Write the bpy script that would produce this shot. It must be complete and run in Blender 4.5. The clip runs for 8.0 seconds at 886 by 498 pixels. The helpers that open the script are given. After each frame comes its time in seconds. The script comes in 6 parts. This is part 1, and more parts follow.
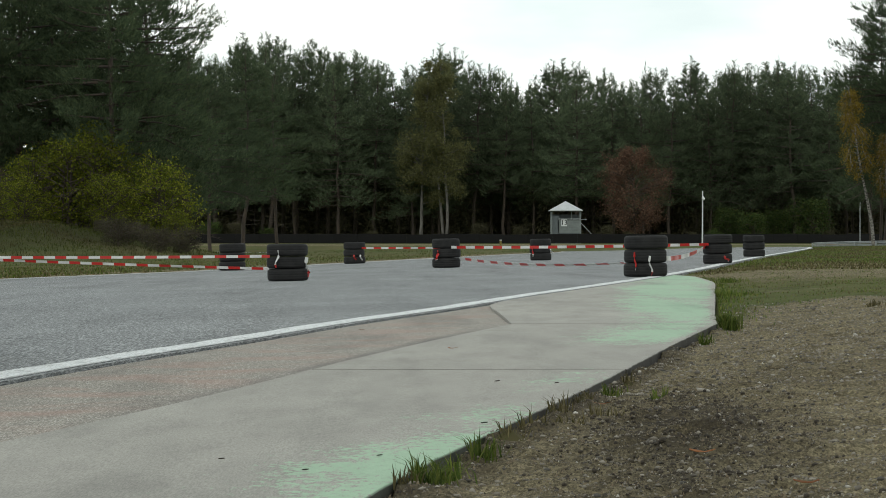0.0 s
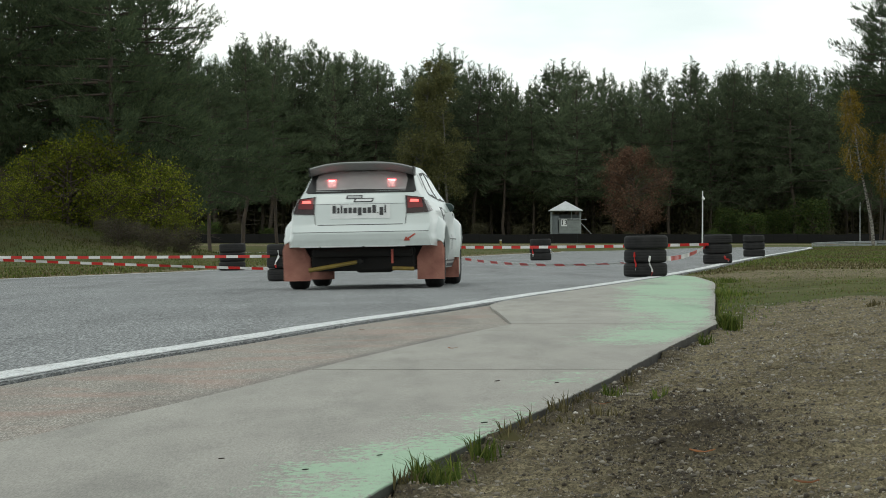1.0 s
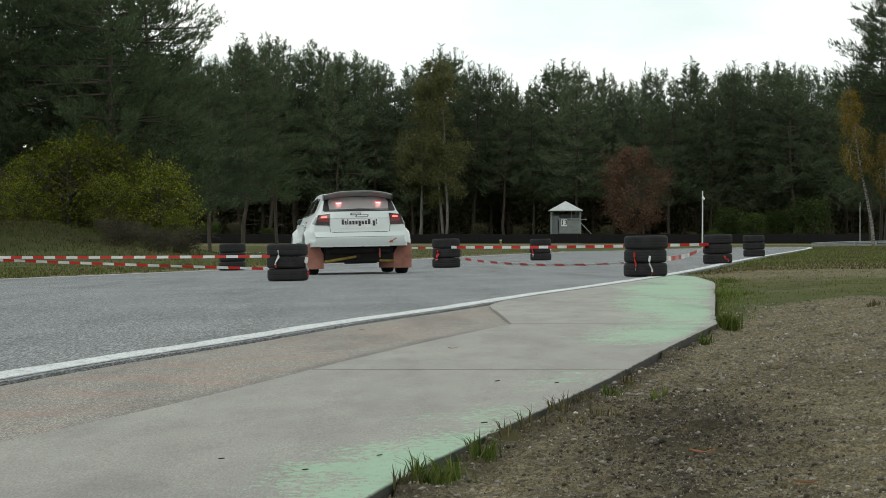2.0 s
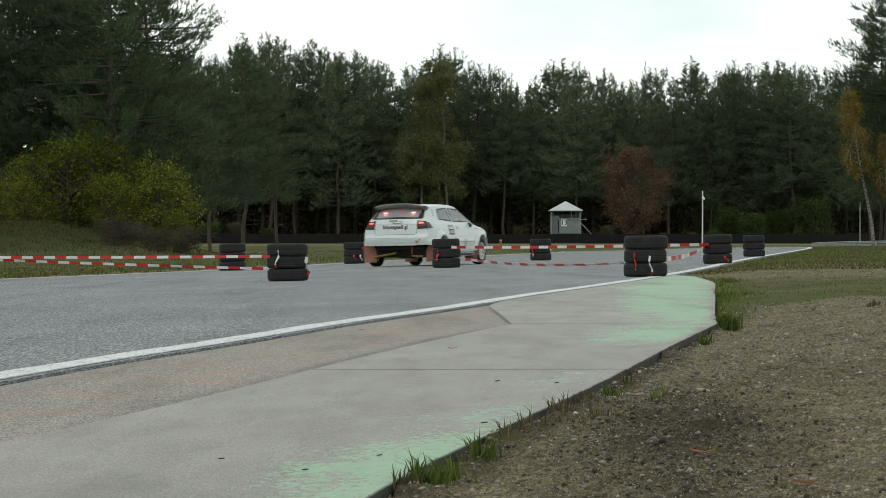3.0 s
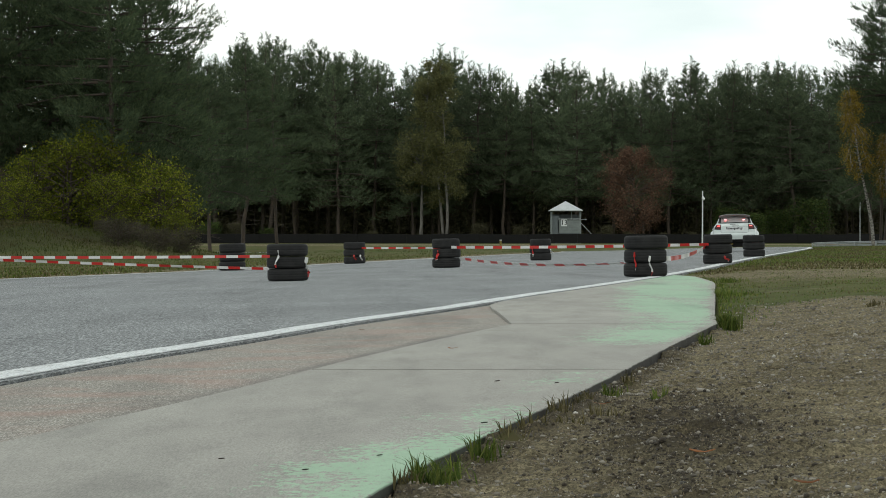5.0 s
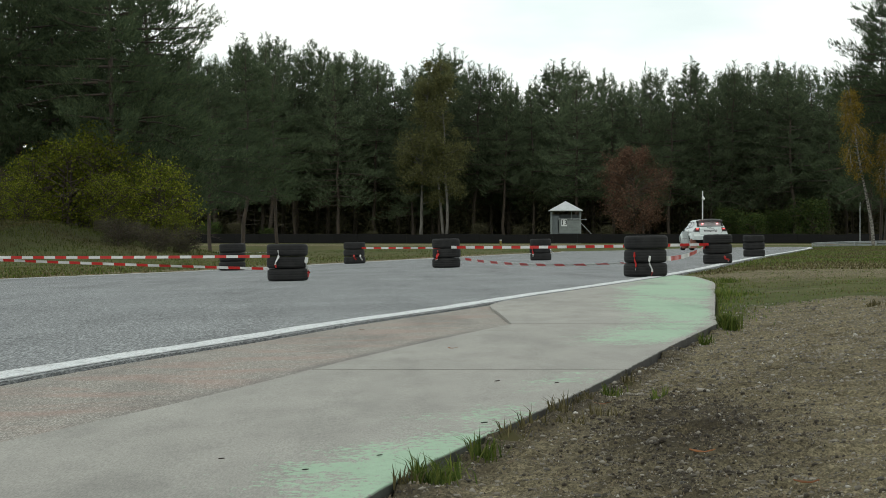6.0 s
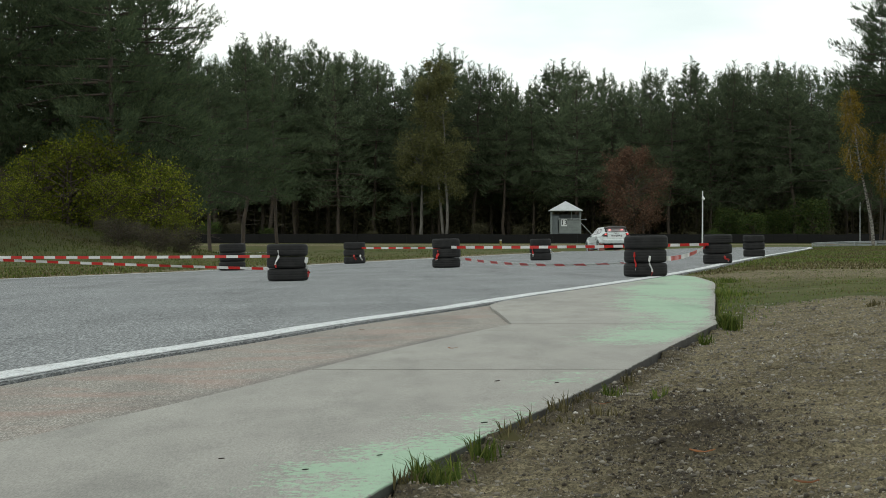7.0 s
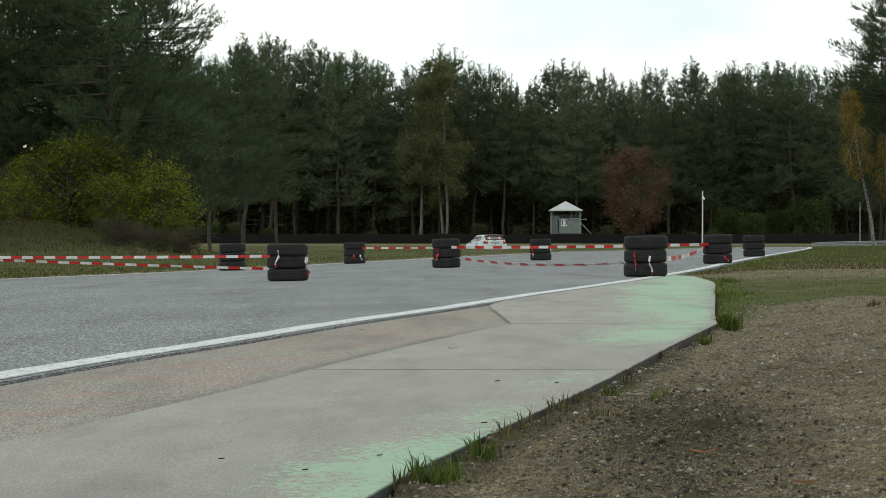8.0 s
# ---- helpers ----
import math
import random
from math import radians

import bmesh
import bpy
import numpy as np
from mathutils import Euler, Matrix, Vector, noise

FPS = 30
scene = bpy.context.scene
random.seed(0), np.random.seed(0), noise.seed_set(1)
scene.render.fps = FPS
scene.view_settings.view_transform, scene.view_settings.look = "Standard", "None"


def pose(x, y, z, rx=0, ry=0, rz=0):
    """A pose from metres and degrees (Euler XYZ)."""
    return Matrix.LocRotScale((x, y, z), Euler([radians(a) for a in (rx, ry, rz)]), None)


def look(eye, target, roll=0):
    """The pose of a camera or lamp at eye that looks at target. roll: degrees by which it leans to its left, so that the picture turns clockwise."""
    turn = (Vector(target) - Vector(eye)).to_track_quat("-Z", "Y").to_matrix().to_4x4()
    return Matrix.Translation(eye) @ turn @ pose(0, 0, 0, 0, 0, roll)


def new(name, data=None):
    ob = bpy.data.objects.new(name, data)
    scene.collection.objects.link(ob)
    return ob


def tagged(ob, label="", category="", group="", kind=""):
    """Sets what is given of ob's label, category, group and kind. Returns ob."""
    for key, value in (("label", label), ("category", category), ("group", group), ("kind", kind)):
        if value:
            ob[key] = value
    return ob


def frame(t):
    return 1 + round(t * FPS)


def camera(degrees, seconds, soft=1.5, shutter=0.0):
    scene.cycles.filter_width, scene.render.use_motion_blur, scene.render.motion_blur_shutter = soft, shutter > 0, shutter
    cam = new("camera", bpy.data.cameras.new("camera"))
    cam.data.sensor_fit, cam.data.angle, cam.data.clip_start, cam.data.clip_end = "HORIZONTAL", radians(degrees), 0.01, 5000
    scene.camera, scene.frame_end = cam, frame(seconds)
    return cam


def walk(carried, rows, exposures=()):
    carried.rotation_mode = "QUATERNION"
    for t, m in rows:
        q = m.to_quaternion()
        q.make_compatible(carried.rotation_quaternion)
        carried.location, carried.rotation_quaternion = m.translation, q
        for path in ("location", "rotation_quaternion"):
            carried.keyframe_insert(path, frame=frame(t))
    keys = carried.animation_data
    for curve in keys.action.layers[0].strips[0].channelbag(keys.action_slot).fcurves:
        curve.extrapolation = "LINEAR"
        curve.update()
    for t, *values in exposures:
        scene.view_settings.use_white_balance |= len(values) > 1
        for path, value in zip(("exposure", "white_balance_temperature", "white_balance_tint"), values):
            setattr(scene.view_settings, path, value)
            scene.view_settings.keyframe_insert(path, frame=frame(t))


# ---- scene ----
# Still camera on a low tripod beside the kerb.
EYE_Z = 0.4855
cam = camera(16.116, 8.0, soft=0.9, shutter=0.25)
walk(cam, [(0.0, pose(0, 0, EYE_Z, 89.9133, 0, 0)), (8.0, pose(0, 0, EYE_Z, 89.9133, 0, 0))],
     exposures=[(0.0, 0.0, 6500, 3), (8.0, 0.0, 6500, 3)])


# ---- world and light: a bright overcast afternoon ----
def build_world():
    w = bpy.data.worlds.new("overcast_sky")
    w.use_nodes = True
    scene.world = w
    nt = w.node_tree
    nt.nodes.clear()
    out = nt.nodes.new("ShaderNodeOutputWorld")
    bg = nt.nodes.new("ShaderNodeBackground")
    sky = nt.nodes.new("ShaderNodeTexSky")
    sky.sky_type, sky.sun_disc = "NISHITA", False
    sky.sun_elevation, sky.sun_rotation = radians(32), radians(160)
    sky.dust_density = 4.0
    co = nt.nodes.new("ShaderNodeTexCoord")
    mp = nt.nodes.new("ShaderNodeMapping")
    mp.inputs["Scale"].default_value = (1.0, 1.0, 3.5)
    nz = nt.nodes.new("ShaderNodeTexNoise")
    nz.inputs["Scale"].default_value = 7.0
    nz.inputs["Detail"].default_value = 6.0
    ramp = nt.nodes.new("ShaderNodeValToRGB")
    ramp.color_ramp.elements[0].position, ramp.color_ramp.elements[0].color = 0.36, (8.1, 8.8, 9.0, 1)
    ramp.color_ramp.elements[1].position, ramp.color_ramp.elements[1].color = 0.6, (11.1, 11.1, 11.0, 1)
    mix = nt.nodes.new("ShaderNodeMix")
    mix.data_type = "RGBA"
    mix.inputs[0].default_value = 0.93
    nt.links.new(co.outputs["Generated"], mp.inputs["Vector"])
    nt.links.new(mp.outputs["Vector"], nz.inputs["Vector"])
    nt.links.new(nz.outputs["Fac"], ramp.inputs["Fac"])
    nt.links.new(sky.outputs["Color"], mix.inputs[6])
    nt.links.new(ramp.outputs["Color"], mix.inputs[7])
    # the cloud deck is brightest low down, under its far edge
    sep = nt.nodes.new("ShaderNodeSeparateXYZ")
    deck = nt.nodes.new("ShaderNodeValToRGB")
    deck.color_ramp.elements[0].position, deck.color_ramp.elements[0].color = 0.08, (1, 1, 1, 1)
    deck.color_ramp.elements[1].position, deck.color_ramp.elements[1].color = 0.45, (0.68, 0.68, 0.69, 1)
    mul = nt.nodes.new("ShaderNodeMix")
    mul.data_type, mul.blend_type = "RGBA", "MULTIPLY"
    mul.inputs[0].default_value = 1.0
    nt.links.new(co.outputs["Generated"], sep.inputs[0])
    nt.links.new(sep.outputs[2], deck.inputs["Fac"])
    nt.links.new(mix.outputs[2], mul.inputs[6])
    nt.links.new(deck.outputs["Color"], mul.inputs[7])
    nt.links.new(mul.outputs[2], bg.inputs["Color"])
    bg.inputs["Strength"].default_value = 0.115
    nt.links.new(bg.outputs["Background"], out.inputs["Surface"])
    sun = new("sun", bpy.data.lights.new("sun", "SUN"))
    sun.data.energy, sun.data.angle, sun.data.color = 0.5, radians(25), (1.0, 0.97, 0.92)
    sun.matrix_world = look((0, 0, 30), (0 + 0.34 * 30, 0.94 * 30 * 0.8, 0))


build_world()


# ---- materials ----
class Mat:
    """Short way to write a node material round one Principled shader."""

    def __init__(self, name, color=(0.5, 0.5, 0.5), rough=0.7, metal=0.0):
        self.m = bpy.data.materials.new(name)
        self.m.use_nodes = True
        self.nt = self.m.node_tree
        self.p = self.nt.nodes["Principled BSDF"]
        self.p.inputs["Base Color"].default_value = (*color, 1)
        self.p.inputs["Roughness"].default_value = rough
        self.p.inputs["Metallic"].default_value = metal
        self.co = None

    def node(self, kind):
        return self.nt.nodes.new(kind)

    def link(self, a, b):
        self.nt.links.new(a, b)

    def coords(self, space="Object"):
        n = self.node("ShaderNodeTexCoord")
        return n.outputs[space]

    def noise(self, scale, detail=4, vec=None, rough=0.55):
        n = self.node("ShaderNodeTexNoise")
        n.inputs["Scale"].default_value, n.inputs["Detail"].default_value = scale, detail
        n.inputs["Roughness"].default_value = rough
        self.link(vec or self.coords(), n.inputs["Vector"])
        return n.outputs["Fac"]

    def voronoi(self, scale, vec=None, out="Color"):
        n = self.node("ShaderNodeTexVoronoi")
        n.inputs["Scale"].default_value = scale
        self.link(vec or self.coords(), n.inputs["Vector"])
        return n.outputs[out]

    def ramp(self, fac, stops):
        n = self.node("ShaderNodeValToRGB")
        el = n.color_ramp.elements
        while len(el) < len(stops):
            el.new(0.5)
        for e, (pos, c) in zip(el, stops):
            e.position = pos
            e.color = (*c, 1) if isinstance(c, tuple) else (c, c, c, 1)
        self.link(fac, n.inputs["Fac"])
        return n.outputs["Color"]

    def mix(self, fac, a, b, mode="MIX"):
        n = self.node("ShaderNodeMix")
        n.data_type, n.blend_type = "RGBA", mode
        for slot, v in ((0, fac), (6, a), (7, b)):
            if isinstance(v, (int, float)):
                n.inputs[slot].default_value = v if slot == 0 else (v, v, v, 1)
            elif isinstance(v, tuple):
                n.inputs[slot].default_value = (*v, 1)
            else:
                self.link(v, n.inputs[slot])
        return n.outputs[2]

    def math(self, op, a, b=0.0):
        n = self.node("ShaderNodeMath")
        n.operation = op
        for slot, v in ((0, a), (1, b)):
            if isinstance(v, (int, float)):
                n.inputs[slot].default_value = v
            else:
                self.link(v, n.inputs[slot])
        return n.outputs[0]

    def attr(self, name):
        n = self.node("ShaderNodeAttribute")
        n.attribute_name = name
        return n.outputs["Fac"]

    def island(self):
        return self.node("ShaderNodeNewGeometry").outputs["Random Per Island"]

    def color(self, c):
        self.link(c, self.p.inputs["Base Color"])
        return self

    def rough(self, r):
        self.link(r, self.p.inputs["Roughness"])
        return self

    def bump(self, h, strength=0.5, dist=0.01):
        n = self.node("ShaderNodeBump")
        n.inputs["Strength"].default_value, n.inputs["Distance"].default_value = strength, dist
        self.link(h, n.inputs["Height"])
        self.link(n.outputs["Normal"], self.p.inputs["Normal"])
        return self


def stretched(m, sx, sy, sz, space="Object"):
    mp = m.node("ShaderNodeMapping")
    mp.inputs["Scale"].default_value = (sx, sy, sz)
    m.link(m.coords(space), mp.inputs["Vector"])
    return mp.outputs["Vector"]


def mat_asphalt():
    m = Mat("asphalt", rough=0.85)
    grain = m.noise(150, 3, stretched(m, 1.0, 0.05, 1), 0.7)
    fine = m.noise(60, 4, stretched(m, 1.0, 0.04, 1), 0.7)
    patch = m.noise(0.35, 5)
    streak = m.noise(1.0, 6, stretched(m, 1.6, 0.12, 1))
    c = m.ramp(grain, [(0.36, (0.06, 0.065, 0.068)), (0.5, (0.195, 0.206, 0.209)), (0.64, (0.45, 0.46, 0.465))])
    c = m.mix(0.7, c, m.ramp(fine, [(0.34, 0.62), (0.66, 1.28)]), "MULTIPLY")
    c = m.mix(0.7, c, m.ramp(patch, [(0.3, 0.74), (0.7, 1.15)]), "MULTIPLY")
    c = m.mix(0.8, c, m.ramp(streak, [(0.32, 0.70), (0.5, 1.0), (0.75, 1.12)]), "MULTIPLY")
    return m.color(c).bump(grain, 0.5, 0.004).m


def mat_concrete():
    """Bare grey slab with worn green paint where the attribute 'paint' is high."""
    m = Mat("painted_concrete", rough=0.85)
    fine, mid, big = m.noise(240, 4, stretched(m, 1.0, 0.10, 1), 0.75), m.noise(5, 7, stretched(m, 1.0, 0.18, 1), 0.65), m.noise(0.9, 5, stretched(m, 1.0, 0.3, 1))
    scratch = m.noise(4.0, 8, stretched(m, 1.0, 0.45, 1), 0.72)
    spots = m.noise(42, 6, stretched(m, 1.0, 0.42, 1), 0.75)
    base = m.ramp(mid, [(0.25, (0.285, 0.272, 0.243)), (0.5, (0.352, 0.338, 0.302)), (0.8, (0.41, 0.395, 0.352))])
    base = m.mix(0.6, base, m.ramp(big, [(0.3, 0.80), (0.7, 1.08)]), "MULTIPLY")
    base = m.mix(0.8, base, m.ramp(fine, [(0.34, 0.66), (0.66, 1.25)]), "MULTIPLY")
    wear = m.math("ADD", m.math("MULTIPLY", scratch, 0.6), m.math("MULTIPLY", spots, 0.9))
    wear = m.math("ADD", wear, m.math("MULTIPLY", m.attr("paint"), 0.42))
    k = m.ramp(wear, [(0.96, 0.0), (1.03, 0.42), (1.16, 0.78)])
    green = m.mix(spots, (0.25, 0.43, 0.27), (0.43, 0.62, 0.44))
    c = m.mix(k, base, green)
    rub = m.noise(1.1, 6, stretched(m, 1.6, 0.22, 1))
    c = m.mix(0.6, c, m.ramp(rub, [(0.34, 0.68), (0.47, 1.0)]), "MULTIPLY")
    # shadow line below the slab's edge, painted dark on its dirty side face
    c = m.mix(m.attr("edge_shade"), c, (0.018, 0.015, 0.011))
    return m.color(c).bump(fine, 0.3, 0.003).m


def mat_aggregate():
    """Rough exposed-aggregate strip with remains of red paint."""
    m = Mat("aggregate_concrete", rough=0.9)
    cell = m.voronoi(300, stretched(m, 1.0, 0.12, 1))
    fine, big, dark = m.noise(160, 3, stretched(m, 1.0, 0.08, 1), 0.7), m.noise(1.6, 5), m.noise(0.9, 6, stretched(m, 2.4, 0.3, 1))
    v = m.node("ShaderNodeSeparateColor")
    m.link(cell, v.inputs["Color"])
    c = m.ramp(v.outputs[0], [(0.0, (0.17, 0.155, 0.135)), (0.5, (0.285, 0.262, 0.225)), (0.9, (0.39, 0.365, 0.32)), (1.0, (0.55, 0.53, 0.49))])
    c = m.mix(0.5, c, m.ramp(fine, [(0.3, 0.6), (0.7, 1.25)]), "MULTIPLY")
    red = m.math("MULTIPLY", m.ramp(big, [(0.45, 0.0), (0.68, 0.55)]), m.attr("paint"))
    c = m.mix(red, c, (0.40, 0.22, 0.17))
    c = m.mix(0.6, c, m.ramp(dark, [(0.36, 0.62), (0.52, 1.05)]), "MULTIPLY")
    c = m.mix(m.math("MULTIPLY", m.attr("skid"), m.ramp(m.noise(9, 5, stretched(m, 1.0, 0.15, 1)), [(0.3, 0.35), (0.6, 0.8)])), c, (0.105, 0.103, 0.10))
    return m.color(c).bump(v.outputs[0], 0.5, 0.006).m


def mat_line():
    m = Mat("road_paint_white", rough=0.7)
    n, f = m.noise(14, 6, stretched(m, 1, 0.25, 1), 0.7), m.noise(120, 4, stretched(m, 1, 0.06, 1), 0.75)
    c = m.ramp(n, [(0.30, (0.34, 0.35, 0.35)), (0.44, (0.70, 0.72, 0.72)), (0.8, (0.84, 0.86, 0.86))])
    c = m.mix(0.8, c, m.ramp(f, [(0.34, 0.5), (0.55, 1.0)]), "MULTIPLY")
    return m.color(c).bump(f, 0.3, 0.003).m


def mat_ground():
    """Sandy gravel beside the kerb, turf further off; the attribute 'turf' blends the two."""
    m = Mat("ground_soil_and_turf", rough=0.95)
    m.p.inputs["Specular IOR Level"].default_value = 0.1
    fine, mid, big = m.noise(170, 5, stretched(m, 1.0, 0.4, 1), 0.75), m.noise(7, 7, None, 0.65), m.noise(0.7, 5)
    v = m.node("ShaderNodeSeparateColor")
    m.link(m.voronoi(110, stretched(m, 1.0, 0.5, 1)), v.inputs["Color"])
    soil = m.ramp(mid, [(0.22, (0.085, 0.066, 0.038)), (0.5, (0.205, 0.174, 0.106)), (0.8, (0.325, 0.28, 0.178))])
    soil = m.mix(0.9, soil, m.ramp(fine, [(0.36, 0.35), (0.64, 1.55)]), "MULTIPLY")
    soil = m.mix(0.65, soil, m.ramp(v.outputs[0], [(0.15, 0.5), (0.9, 1.5)]), "MULTIPLY")
    loam = m.math("MULTIPLY", m.attr("loam"), m.ramp(mid, [(0.3, 0.5), (0.6, 1.0)]))
    soil = m.mix(loam, soil, m.mix(fine, (0.018, 0.015, 0.011), (0.075, 0.062, 0.044)))
    tb = m.noise(0.16, 6)
    turf = m.ramp(m.noise(1.1, 7), [(0.25, (0.046, 0.060, 0.017)), (0.5, (0.082, 0.104, 0.029)), (0.8, (0.13, 0.138, 0.048))])
    turf = m.mix(m.ramp(tb, [(0.4, 0.0), (0.66, 0.7)]), turf, (0.15, 0.125, 0.065))
    edge = m.math("ADD", m.attr("turf"), m.math("MULTIPLY", m.math("SUBTRACT", m.noise(1.4, 6), 0.5), 0.9))
    c = m.mix(m.ramp(edge, [(0.42, 0.0), (0.62, 1.0)]), soil, turf)
    # tree shade over the bank, painted into the ground as dark olive
    c = m.mix(m.math("MULTIPLY", m.attr("bank_shade"), 0.9), c, m.mix(fine, (0.010, 0.012, 0.005), (0.050, 0.048, 0.018)))
    c = m.mix(0.4, c, m.ramp(big, [(0.3, 0.75), (0.7, 1.15)]), "MULTIPLY")
    return m.color(c).bump(m.math("ADD", fine, m.math("MULTIPLY", v.outputs[0], 0.6)), 0.8, 0.012).m


def mat_leaf(name, a, b, c, trans=0.25, rough=0.7):
    """Foliage that varies leaf by leaf."""
    m = Mat(name, rough=rough)
    col = m.ramp(m.island(), [(0.0, a), (0.5, b), (1.0, c)])
    tone = m.node("ShaderNodeObjectInfo").outputs["Random"]
    col = m.mix(0.8, col, m.ramp(tone, [(0.0, 0.72), (1.0, 1.25)]), "MULTIPLY")
    m.color(col)
    m.p.inputs["Specular IOR Level"].default_value = 0.08
    if trans:
        tr, mx = m.node("ShaderNodeBsdfTranslucent"), m.node("ShaderNodeMixShader")
        m.link(col, tr.inputs["Color"])
        mx.inputs[0].default_value = trans
        m.link(m.p.outputs[0], mx.inputs[1])
        m.link(tr.outputs[0], mx.inputs[2])
        m.link(mx.outputs[0], m.nt.nodes["Material Output"].inputs["Surface"])
    return m.m


def mat_noisy(name, a, b, scale=6.0, rough=0.7, metal=0.0, bump=0.2, dist=0.005, stretch=(1, 1, 1)):
    """Plain surface with soft mottling and fine grain between two colours."""
    m = Mat(name, rough=rough, metal=metal)
    v = stretched(m, *stretch)
    n, f = m.noise(scale, 6, v), m.noise(scale * 9, 3, v)
    c = m.mix(m.ramp(n, [(0.3, 0.0), (0.7, 1.0)]), a, b)
    c = m.mix(0.25, c, m.ramp(f, [(0.3, 0.7), (0.7, 1.15)]), "MULTIPLY")
    m.color(c).rough(m.ramp(n, [(0.3, max(0.0, rough - 0.12)), (0.7, min(1.0, rough + 0.1))]))
    return m.bump(f, bump, dist).m


def mat_birch_bark():
    m = Mat("birch_bark", rough=0.8)
    n = m.noise(4, 5, stretched(m, 1.2, 1.2, 5))
    return m.color(m.ramp(n, [(0.40, (0.03, 0.028, 0.025)), (0.50, (0.20, 0.19, 0.17)), (0.8, (0.42, 0.40, 0.36))])).bump(n, 0.4, 0.02).m


def mat_tape():
    """Barrier tape printed with red and white blocks along its length."""
    m = Mat("barrier_tape_film", rough=0.35)
    s = m.math("FRACT", m.attr("along"))
    k = m.math("GREATER_THAN", s, 0.5)
    n = m.noise(9, 4)
    c = m.mix(k, (0.80, 0.80, 0.79), (0.62, 0.035, 0.03))
    c = m.mix(0.35, c, m.ramp(n, [(0.3, 0.75), (0.7, 1.05)]), "MULTIPLY")
    tr, mx = m.node("ShaderNodeBsdfTranslucent"), m.node("ShaderNodeMixShader")
    m.color(c)
    m.link(c, tr.inputs["Color"])
    mx.inputs[0].default_value = 0.3
    m.link(m.p.outputs[0], mx.inputs[1])
    m.link(tr.outputs[0], mx.inputs[2])
    m.link(mx.outputs[0], m.nt.nodes["Material Output"].inputs["Surface"])
    return m.m


def mat_car_paint():
    m = Mat("white_car_paint", (0.74, 0.77, 0.77), 0.32)
    n, g = m.noise(3.0, 6), m.noise(14, 5)
    sep = m.node("ShaderNodeSeparateXYZ")
    m.link(m.coords(), sep.inputs[0])
    mud = m.math("MULTIPLY", m.ramp(sep.outputs[2], [(0.2, 1.0), (0.62, 0.0)]), m.ramp(g, [(0.35, 0.0), (0.75, 0.55)]))
    c = m.mix(0.5, (0.60, 0.655, 0.645), m.ramp(n, [(0.3, 0.9), (0.7, 1.0)]), "MULTIPLY")
    c = m.mix(mud, c, (0.33, 0.30, 0.25))
    m.p.inputs["Coat Weight"].default_value = 0.4
    m.p.inputs["Coat Roughness"].default_value = 0.12
    return m.color(c).m


def mat_glass(name, tint, extra=0.07):
    """Thin tinted pane: clear through, with the sky's gloss on it."""
    m = Mat(name)
    tr, gl, mx = m.node("ShaderNodeBsdfTransparent"), m.node("ShaderNodeBsdfGlossy"), m.node("ShaderNodeMixShader")
    tr.inputs["Color"].default_value = (*tint, 1)
    gl.inputs["Roughness"].default_value = 0.06
    fr = m.node("ShaderNodeFresnel")
    fr.inputs["IOR"].default_value = 1.5
    m.link(m.math("ADD", fr.outputs[0], extra), mx.inputs[0])
    m.link(tr.outputs[0], mx.inputs[1])
    m.link(gl.outputs[0], mx.inputs[2])
    m.link(mx.outputs[0], m.nt.nodes["Material Output"].inputs["Surface"])
    return m.m


def mat_haze():
    """Scuffed plastic window: half clear, half milky."""
    m = Mat("scuffed_plastic_window")
    tr, df, gl = m.node("ShaderNodeBsdfTransparent"), m.node("ShaderNodeBsdfDiffuse"), m.node("ShaderNodeBsdfGlossy")
    a, b = m.node("ShaderNodeMixShader"), m.node("ShaderNodeMixShader")
    tr.inputs["Color"].default_value = (0.8, 0.78, 0.78, 1)
    gl.inputs["Roughness"].default_value = 0.15
    m.link(m.mix(m.noise(6, 5), (0.50, 0.47, 0.47), (0.70, 0.67, 0.67)), df.inputs["Color"])
    a.inputs[0].default_value, b.inputs[0].default_value = 0.62, 0.10
    tl, c = m.node("ShaderNodeBsdfTranslucent"), m.node("ShaderNodeMixShader")
    tl.inputs["Color"].default_value = (0.85, 0.8, 0.8, 1)
    c.inputs[0].default_value = 0.35
    m.link(df.outputs[0], c.inputs[1])
    m.link(tl.outputs[0], c.inputs[2])
    m.link(tr.outputs[0], a.inputs[1])
    m.link(c.outputs[0], a.inputs[2])
    m.link(a.outputs[0], b.inputs[1])
    m.link(gl.outputs[0], b.inputs[2])
    m.link(b.outputs[0], m.nt.nodes["Material Output"].inputs["Surface"])
    return m.m


def mat_glow(name, color, strength):
    m = Mat(name, color, 0.3)
    m.p.inputs["Emission Color"].default_value = (*color, 1)
    m.p.inputs["Emission Strength"].default_value = strength
    return m.m


